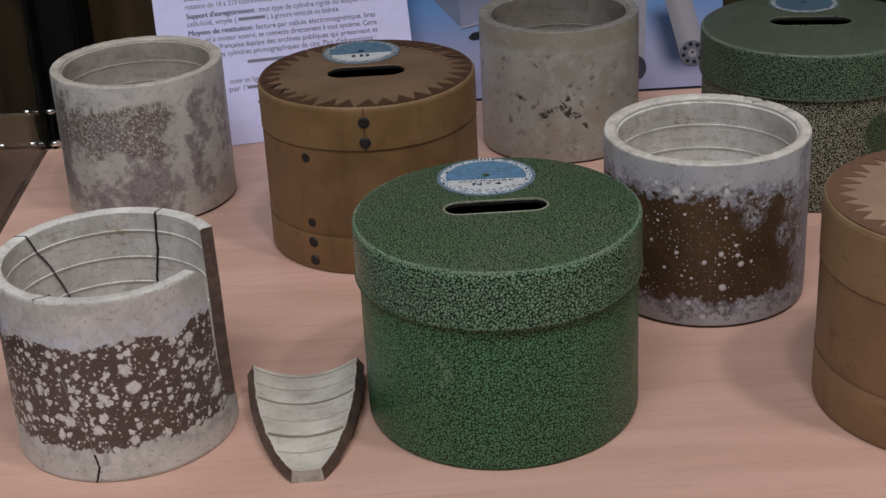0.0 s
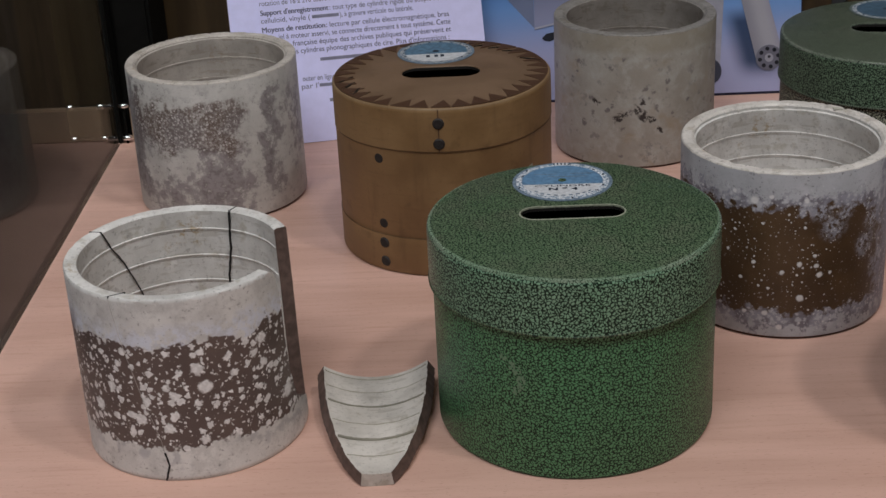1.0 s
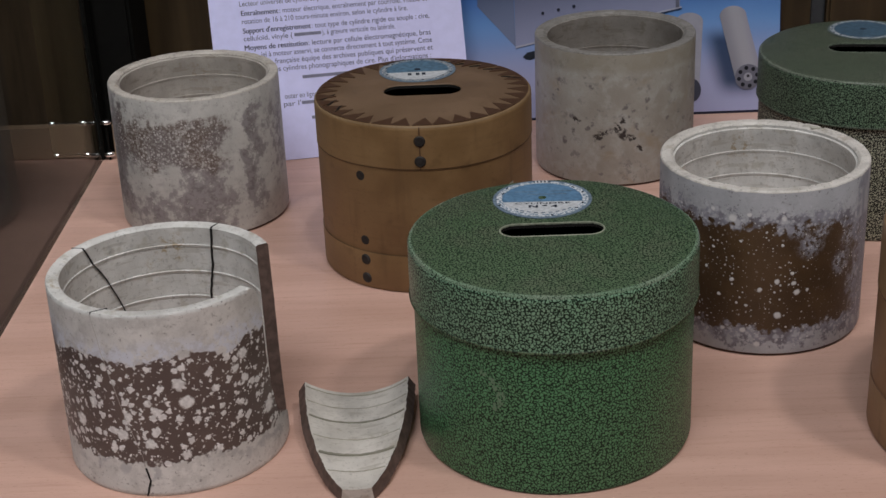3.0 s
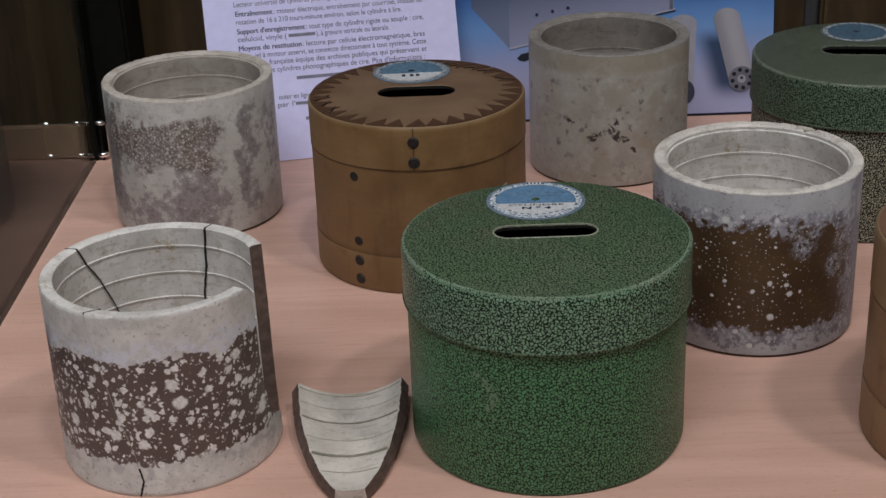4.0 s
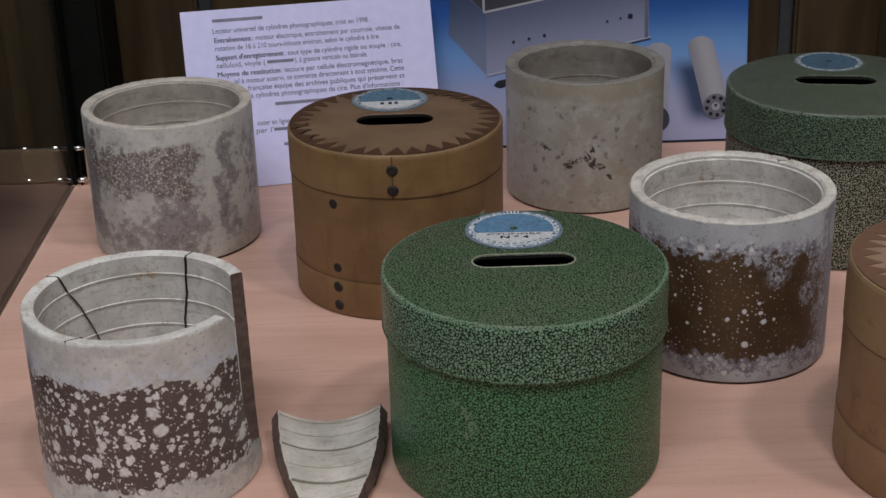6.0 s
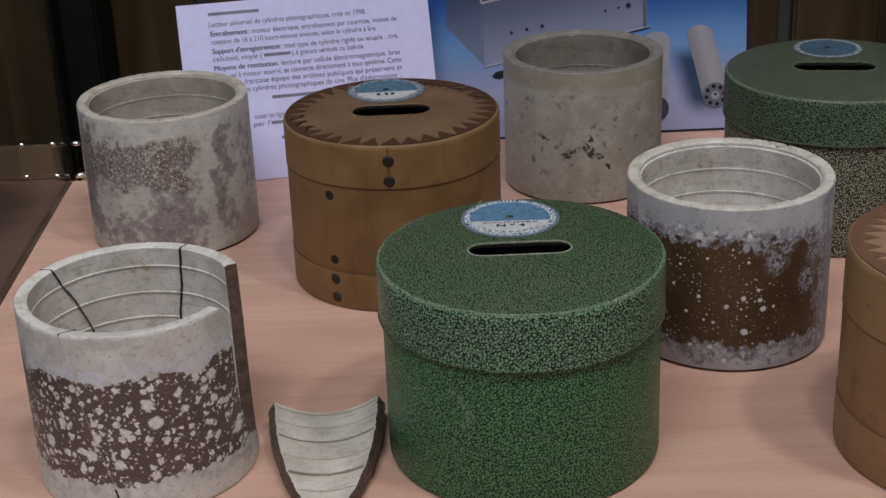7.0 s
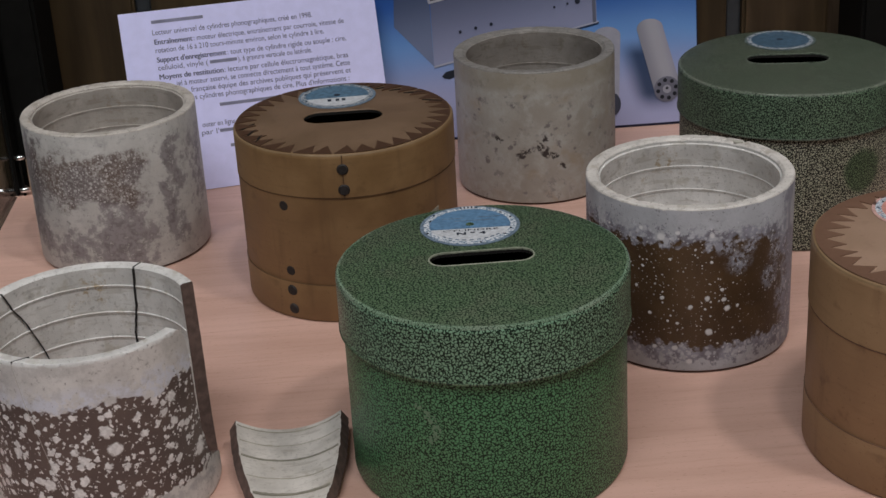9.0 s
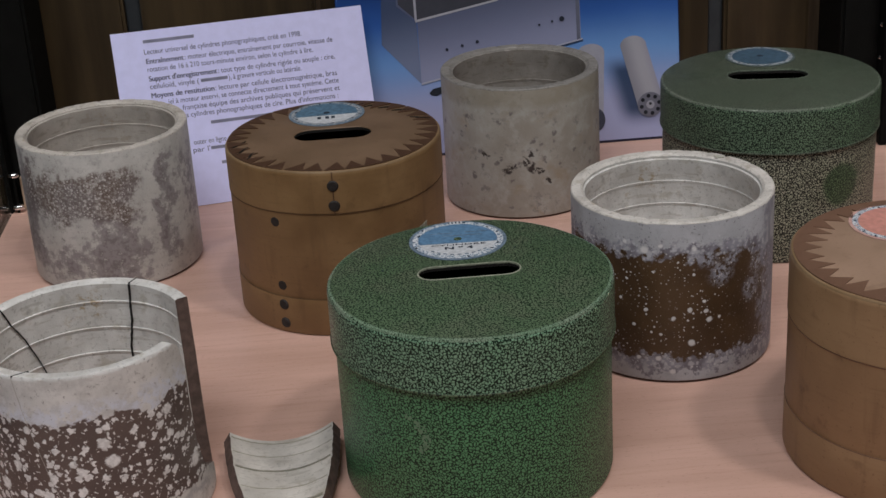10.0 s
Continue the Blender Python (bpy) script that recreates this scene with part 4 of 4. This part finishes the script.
            part("bar", bm, LABEL_EDGE, lab)
    else:
        if split:
            for k in (-0.004, 0.0, 0.003):
                part("bar", prism([(k - 0.0009, -0.46 * r), (k + 0.0009, -0.46 * r), (k + 0.0009, -0.28 * r), (k - 0.0009, -0.28 * r)], 0.0004, 0.00055), LABEL_INK, lab)
    return lab


def slot_trim(parent, z, half, hw, sy, turn, material):
    bm = bmesh.new()
    n = 96
    loops = []
    for g, dz in ((0.0, -0.0006), (0.0, 0.0001), (0.0003, 0.0002), (0.0006, 0.0)):
        pts = [stadium(2 * math.pi * i / n, half + g, hw + g, turn) for i in range(n)]
        loops.append([bm.verts.new((p[0], p[1] + sy, z + dz)) for p in pts])
    for p, q in zip(loops, loops[1:]):
        for i in range(n):
            bm.faces.new((p[i], p[(i + 1) % n], q[(i + 1) % n], q[i]))
    part("slot_edge", bm, material, parent, "pale worn edge of the slot")


def paper_box(label, x, y, r, rb, h, zl, body_mat, lid_mats, slot, turn=0.0):
    ob = thing("round_box", label, "box", x, y, 0, 0, "round boxes for cylinders")
    prof = [(0.0, 0.0), (rb - 0.002, 0.0), (rb - 0.0005, 0.0006), (rb, 0.002), (rb, h - 0.006), (rb - 0.002, h - 0.006), (rb - 0.002, 0.003), (0.0, 0.003)]
    bm = lathe(prof[1:-1], 144)
    part("body", bm, body_mat, ob)
    part("base", disc(rb - 0.0019, 0.0002, 0.0028, 96), BLACK, ob)
    half, hw, sy = slot
    part("lid", slotted_lid(r, zl, h, half, hw, sy, radians(turn)), [*lid_mats[:2], BLACK, lid_mats[2]], ob, "close-fitting lid with a round-ended slot")
    slot_trim(ob, h, half, hw, sy, radians(turn), EDGE if turn == 0 else OLD_EDGE)
    part("lid_lip", lathe([(r - 0.0003, zl + 0.0007), (r + 0.00035, zl + 0.0003), (r + 0.00035, zl - 0.0003), (r - 0.0006, zl - 0.0004)], 128), lid_mats[1], ob)
    return ob


def uneven(ob, amount, seed):
    """Old pasteboard is never quite round: bends the walls of a box in and out."""
    for c in ob.children:
        if c.type == "MESH" and c.data.users == 1:
            for v in c.data.vertices:
                a = math.atan2(v.co.y, v.co.x)
                q = math.hypot(v.co.x, v.co.y)
                s = 1 + amount * noise.noise((1.6 * math.cos(a), 1.6 * math.sin(a), seed)) * min(1.0, q / 0.045)
                v.co.x, v.co.y = v.co.x * s, v.co.y * s
                if v.co.z > 0.05:
                    v.co.z += 0.0005 * noise.noise((1.3 * math.cos(a), 1.3 * math.sin(a), seed + 4)) * min(1.0, q / 0.05) ** 3


EDGE = plain("pale_worn_card_edge", (0.30, 0.32, 0.24), 0.6, vary=0.25, scale=600)
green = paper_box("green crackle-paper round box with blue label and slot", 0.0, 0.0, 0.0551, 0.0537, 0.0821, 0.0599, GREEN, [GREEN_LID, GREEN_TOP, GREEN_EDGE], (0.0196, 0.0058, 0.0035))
round_label(green, -0.0020, 0.0335, 0.0822, 0.0197, LABEL_BLUE, LABEL_EDGE, words=True, turn=-2)
old_green = paper_box("dull green round box with faded tan body and slot", 0.1760, 0.2164, 0.0562, 0.0551, 0.0820, 0.0592, TAN_CRACK, [GREEN_OLD, GREEN_OLD_TOP, OLD_EDGE], (0.0206, 0.0078, 0.0040), turn=-9)
round_label(old_green, 0.0045, 0.0358, 0.0821, 0.0185, LABEL_DULL, plain("faded_label_rim", (0.085, 0.112, 0.108), 0.5, vary=0.2, scale=500), split=False, turn=-9, wreath=WREATH_DULL)

# faint scuff on the green box
scuff = bmesh.new()
for i in range(14):
    f = i / 13
    a = radians(-122 + 5 * math.sin(f * 3.1) + f * 4)
    z = 0.049 - 0.014 * f
    for k in range(3):
        aa, zz = a + random.uniform(-0.03, 0.03), z + random.uniform(-0.001, 0.001)
        p = [scuff.verts.new(((0.0537 + 0.0003) * math.cos(aa + da), (0.0537 + 0.0003) * math.sin(aa + da), zz + dz)) for da, dz in ((0, 0), (0.014, 0.0003), (0.016, -0.0009), (0.003, -0.0012))]
        scuff.faces.new(p)
part("scuff", scuff, plain("pale_green_scuff", (0.16, 0.27, 0.17), 0.5), green, "pale scuff mark")


def rivet(parent, r, deg, z, size=0.0027):
    bm = bmesh.new()
    bmesh.ops.create_cone(bm, cap_ends=True, segments=24, radius1=size, radius2=size * 0.78, depth=0.0007)
    bmesh.ops.transform(bm, verts=bm.verts, matrix=pose(0, 0, 0, 0, 0, deg) @ pose(r + 0.0003, 0, z, 0, 90, 0))
    part("rivet", bm, RIVET, parent, "dark iron rivet head")


def toothed_box(label, x, y, r, h, zl, zb, body, top, tooth, teeth, reach, slot, turn=0.0, joint=None, hem=0.0008):
    """A pasteboard box whose lid rim is cut into teeth folded flat onto the top."""
    ob = thing("round_box", label, "box", x, y, 0, turn, "round boxes for cylinders")
    rb = r - 0.0003
    part("body", lathe([(rb - 0.004, 0.0004), (rb - 0.0006, zb - 0.001), (rb, zb), (rb, h - 0.004), (rb - 0.002, h - 0.004), (rb - 0.004, 0.003)], 128), body, ob)
    part("bottom_band", lathe([(r - 0.0018, 0.0), (r - 0.0006, 0.0004), (r, 0.0014), (r, zb - 0.0003), (r - 0.0004, zb), (r - 0.0016, zb)], 144), body, ob, "glued bottom band")
    half, hw, sy = slot
    part("lid", slotted_lid(r, zl, h, half, hw, sy, slot=half > 0), [body, top, BLACK, KRAFT_EDGE], ob, "close-fitting lid")
    part("base", disc(r - 0.0019, 0.0002, 0.0028, 96), BLACK, ob)
    for z in (zl, zb):
        part("seam", lathe([(r - 0.0008, z - 0.00012), (r + 0.00004, z - 0.00012), (r + 0.00004, z + 0.00008), (r - 0.0008, z + 0.00008)], 128), joint or SEAM, ob, "thin dark seam")
    w = math.pi / teeth
    snug = hem > 0.002
    shapes = []
    for k in range(5):
        a0, a1, tip = -w * (0.998 if snug else random.uniform(0.94, 1.01)), w * (0.998 if snug else random.uniform(0.94, 1.01)), random.uniform(-0.15, 0.55) * w
        rr, q = r - 0.0012, r - reach * random.uniform(0.88, 1.1)
        rv = rr - hem
        bend = [(rr, a0), (rr, (a0 + a1) / 2), (rr, a1), (rv, a1), (rv * 0.55 + q * 0.45, a1 * 0.56 + tip * 0.44), (q, tip), (rv * 0.55 + q * 0.45, a0 * 0.56 + tip * 0.44), (rv, a0)]
        bm = prism([(d * math.cos(e), d * math.sin(e)) for d, e in bend], h - 0.0012, h + 0.00035)
        shapes.append(finish(bm, "tooth", tooth, 20))
    for i in range(teeth):
        t = new("tooth", random.choice(shapes))
        t.parent = ob
        t.matrix_local = pose(0, 0, 0, 0, 0, 360 / teeth * (i + 0.5) + (0.0 if snug else random.uniform(-0.8, 0.8)))
    return ob


brown = toothed_box("brown pasteboard round box with dark iron rivets and slot", -0.0516, 0.1734, 0.0525, 0.0837, 0.0625, 0.0193, KRAFT, KRAFT_TOP, TOOTH, 34, 0.0118, (0.0187, 0.0080, 0.0012))
for deg, z in ((-91, 0.0765), (-91, 0.0667)):
    rivet(brown, 0.0525, deg, z)
for deg, z in ((-124.5, 0.0573), (-124, 0.0249)):
    rivet(brown, 0.0518, deg, z)
for deg, z in ((-124, 0.0150), (-124, 0.0054)):
    rivet(brown, 0.0525, deg, z)
round_label(brown, -0.0028, 0.0318, 0.0838, 0.0192, LABEL_WORN, LABEL_EDGE, turn=2, wreath=WREATH_DULL)
# flat black wedges laid on the lid in place of shadow beside lifted teeth
for deg, side in ((187, 1), (199, 1), (211, 1), (71, -1), (63, -1), (52, -1), (40, -1), (19, -1)):
    ends = [((0.0525 - d) * math.cos(radians(deg + e * side)), (0.0525 - d) * math.sin(radians(deg + e * side))) for d, e in ((0.0026, 4.9), (0.0056, 2.5), (0.0104, -4.6), (0.0074, -1.8))]
    part("gap", prism(ends, 0.0836, 0.08415), BLACK, brown, "black sliver standing for the shade beside a lifted tooth")
seam = rounded_box(0.0522, 0.0527, -0.00025, 0.00025, 0.0628, 0.0832)
bmesh.ops.rotate(seam, verts=seam.verts, cent=(0, 0, 0), matrix=Matrix.Rotation(radians(-91), 3, "Z"))
part("seam", seam, TOOTH, brown, "dark upright seam of the lid")
tag = bmesh.new()
last = None
for i in range(7):
    a = radians(-49 + 2.0 * i)
    z = 0.0392 + 0.0004 * i
    cur = [tag.verts.new((q * math.cos(a), q * math.sin(a), z + d)) for q, d in ((0.0524, 0.0), (0.0524, 0.006), (0.0521, 0.006), (0.0521, 0.0))]
    if last:
        for k in range(4):
            tag.faces.new((last[k], last[(k + 1) % 4], cur[(k + 1) % 4], cur[k]))
    last = cur
part("paper_tag", tag, TAG, brown, "small pale paper tag")

reddish = toothed_box("reddish-brown pasteboard round box with pink label", 0.1734, -0.0175, 0.0521, 0.0845, 0.0587, 0.0214, KRAFT_B, KRAFT_B_TOP, TOOTH_B, 36, 0.0130, (0.0, 0.0, 0.0), joint=TOOTH_B, hem=0.0036)
round_label(reddish, -0.0030, 0.0275, 0.0846, 0.0190, LABEL_PINK, LABEL_PINK_EDGE, split=False)

for k, ob in enumerate((green, old_green, brown, reddish)):
    uneven(ob, 0.006, 2.3 * k)

# ---- papers at the back ----
note = thing("info_sheet", "white printed sheet in French leaning at the back", "paper", -0.1719, 0.3008, 0.0, 10.2)
note.matrix_world = pose(-0.1719, 0.3008, 0.0003, 0, 0, 10.2) @ pose(0, 0, 0, 70, 0, 0)
sheet = bmesh.new()
box(sheet, 0, 0.148, 0, 0.105, -0.0002, 0.0002)
part("sheet", sheet, PAPER, note)
LINES = (
    (0.0178, 0.0912, 0.0924, "Lecteur universel de cylindres phonographiques, cr\u00e9\u00e9 en 1998.", 1),
    (0.0405, 0.0857, 0.0877, ": moteur \u00e9lectrique, entra\u00eenement par courroie, vitesse de", 1),
    (0.0182, 0.0810, 0.0975, "rotation de 16 \u00e0 210 tours-minute environ, selon le cylindre \u00e0 lire.", 1),
    (0.0585, 0.0755, 0.0697, ": tout type de cylindre rigide ou souple : cire,", 1),
    (0.0640, 0.0710, 0.0433, "), \u00e0 gravure verticale ou lat\u00e9rale.", 1),
    (0.0182, 0.0710, 0.0285, "cellulo\u00efd, vinyle (", 1),
    (0.0555, 0.0657, 0.0726, ": lecture par cellule \u00e9lectromagn\u00e9tique, bras", 1),
    (0.0275, 0.0612, 0.1010, "iel \u00e0 moteur asservi, se connecte directement \u00e0 tout syst\u00e8me. Cette", 1),
    (0.0350, 0.0567, 0.0935, "fran\u00e7aise \u00e9quipe des archives publiques qui pr\u00e9servent et", 1),
    (0.0340, 0.0522, 0.0930, "les cylindres phonographiques de cire. Plus d'informations :", 1),
    (0.0385, 0.0358, 0.0190, "outer en ligne", 1),
    (0.0375, 0.0313, 0.0100, "par l'", 1),
    (0.0182, 0.0857, 0.0215, "Entra\u00eenement", 2),
    (0.0182, 0.0755, 0.0395, "Support d'enregistrement", 2),
    (0.0182, 0.0657, 0.0365, "Moyens de restitution", 2),
)
for x, y, wide, body, weight in LINES:
    for k in range(weight):
        lettering("text_line", body, 0.0043, INK, note, pose(x + 0.00022 * k, y, 0.00035 + 0.00005 * k), width=wide, label="line of small black print" if weight == 1 else "line of bold black print")
# names as plain bars
for x0, x1, y in ((0.018, 0.0475, 0.0972), (0.050, 0.100, 0.0462), (0.0478, 0.0635, 0.0710), (0.048, 0.070, 0.0313), (0.053, 0.095, 0.0222)):
    part("bar", rounded_box(x0, x1, y + 0.0005, y + 0.0023, 0.0002, 0.00035), BAR, note, "plain dark bar of print")

photo = thing("photo_board", "printed photograph of a grey machine and white cylinders on blue", "photograph", -0.048, 0.361, 0.0)
photo.matrix_world = pose(-0.048, 0.361, 0.0, -8, 0, 0)
part("backing", rounded_box(0, 0.2105, 0.0005, 0.003, 0, 0.148, bevel=0.0004), plain("dark_blue_board", (0.012, 0.014, 0.04), 0.5), photo, "thin dark board")
part("print", rounded_box(0.0003, 0.2097, 0.0, 0.0006, 0.0018, 0.1477), photo_ground(), photo, "blue and white print")


def printed(name, pts, layer, c, label="", rough=0.4):
    """A flat printed shape on the photograph; points in millimetres."""
    bm = bmesh.new()
    y = -0.00012 * layer
    vs = [bm.verts.new((px / 1000, y, pz / 1000)) for px, pz in pts]
    bm.faces.new(vs)
    part(name, bm, c if not isinstance(c, tuple) else plain("print_tone", c, rough, vary=0.05), photo, label)


def spot(name, x, z, r, layer, c, squash=1.0):
    printed(name, [(x + r * math.cos(i * math.pi / 10), z + r * squash * math.sin(i * math.pi / 10)) for i in range(20)], layer, c)


printed("machine_side", [(28, 98.6), (26.5, 71.7), (49.2, 46.2), (48.6, 84.1), (37, 95), (37, 140), (28, 140)], 1, photo_metal("photo_metal_side", (0.17, 0.205, 0.32), (0.05, 0.07, 0.135), 0.045, 0.090), "shaded side of the machine")
printed("machine_front", [(49, 84.1), (49.2, 46.2), (149.0, 67.0), (149.0, 140), (37, 140), (37, 94.6)], 2, photo_metal("photo_metal_front", (0.27, 0.29, 0.43), (0.10, 0.115, 0.19), 0.035, 0.080), "grey front of the machine")
printed("machine_top", [(49, 85), (99, 94.6), (148, 101), (148, 140), (38, 140), (38, 95.5)], 3, (0.050, 0.052, 0.068), "dark glass upper case")
printed("machine_edge", [(48, 84.0), (99, 93.6), (99, 94.8), (48, 85.4)], 4, (0.40, 0.40, 0.45))
printed("machine_edge", [(47.6, 85), (49.0, 85), (48.4, 140), (47.0, 140)], 4, (0.36, 0.36, 0.42))
printed("machine_edge", [(49.2, 45.4), (150, 66.2), (150, 67.2), (49.2, 46.6)], 4, (0.38, 0.39, 0.48))
printed("machine_edge", [(100, 55.4), (150.3, 65.6), (150.3, 66.3), (100, 56.2)], 5, (0.03, 0.05, 0.10))
printed("machine_edge", [(146.5, 66), (148.6, 66.6), (148.6, 140), (146.5, 140)], 4, (0.12, 0.13, 0.18))
for x, z, r in ((66.1, 66.2, 0.9), (75.6, 67.9, 0.9), (85.0, 69.6, 1.0), (123.6, 77.1, 0.7), (131.6, 78.7, 0.7), (137.6, 79.8, 1.6)):
    spot("hole", x, z, r, 5, (0.02, 0.025, 0.04))
printed("machine_foot", [(53.5, 40), (56, 42.5), (61, 43.5), (62, 39.5), (58, 38), (55, 38.6)], 3, (0.02, 0.025, 0.035), "black foot")
PALE = photo_cylinder()
printed("cylinder_body", [(181.2 - 8.1 * math.cos(i * math.pi / 14), 60.2 + 6.0 * math.sin(i * math.pi / 14)) for i in range(15)] + [(198.7, 26), (198.0, 21), (196, 18), (190, 15), (183.0, 22)], 3, PALE, "printed pale cylinder")
printed("cylinder_body", [(154.7 - 8.4 * math.cos(i * math.pi / 14), 57.5 + 5.6 * math.sin(i * math.pi / 14)) for i in range(15)] + [(161, 14), (157, 10), (146, 12)], 3, (0.33, 0.33, 0.39), "printed pale cylinder")
spot("cylinder_end", 190.8, 22.6, 8.0, 5, (0.15, 0.15, 0.19), 0.98)
for i in range(8):
    a = i * math.pi / 4 + 0.2
    spot("hole", 190.8 + 5.6 * math.cos(a), 22.6 + 5.6 * math.sin(a), 1.25, 6, (0.012, 0.014, 0.02))
spot("hub", 190.8, 22.6, 2.6, 6, (0.33, 0.33, 0.38))
spot("hole", 190.8, 23.2, 0.9, 7, (0.03, 0.03, 0.04))
spot("cylinder_end", 156, 15.5, 6.2, 5, (0.05, 0.055, 0.08), 1.2)
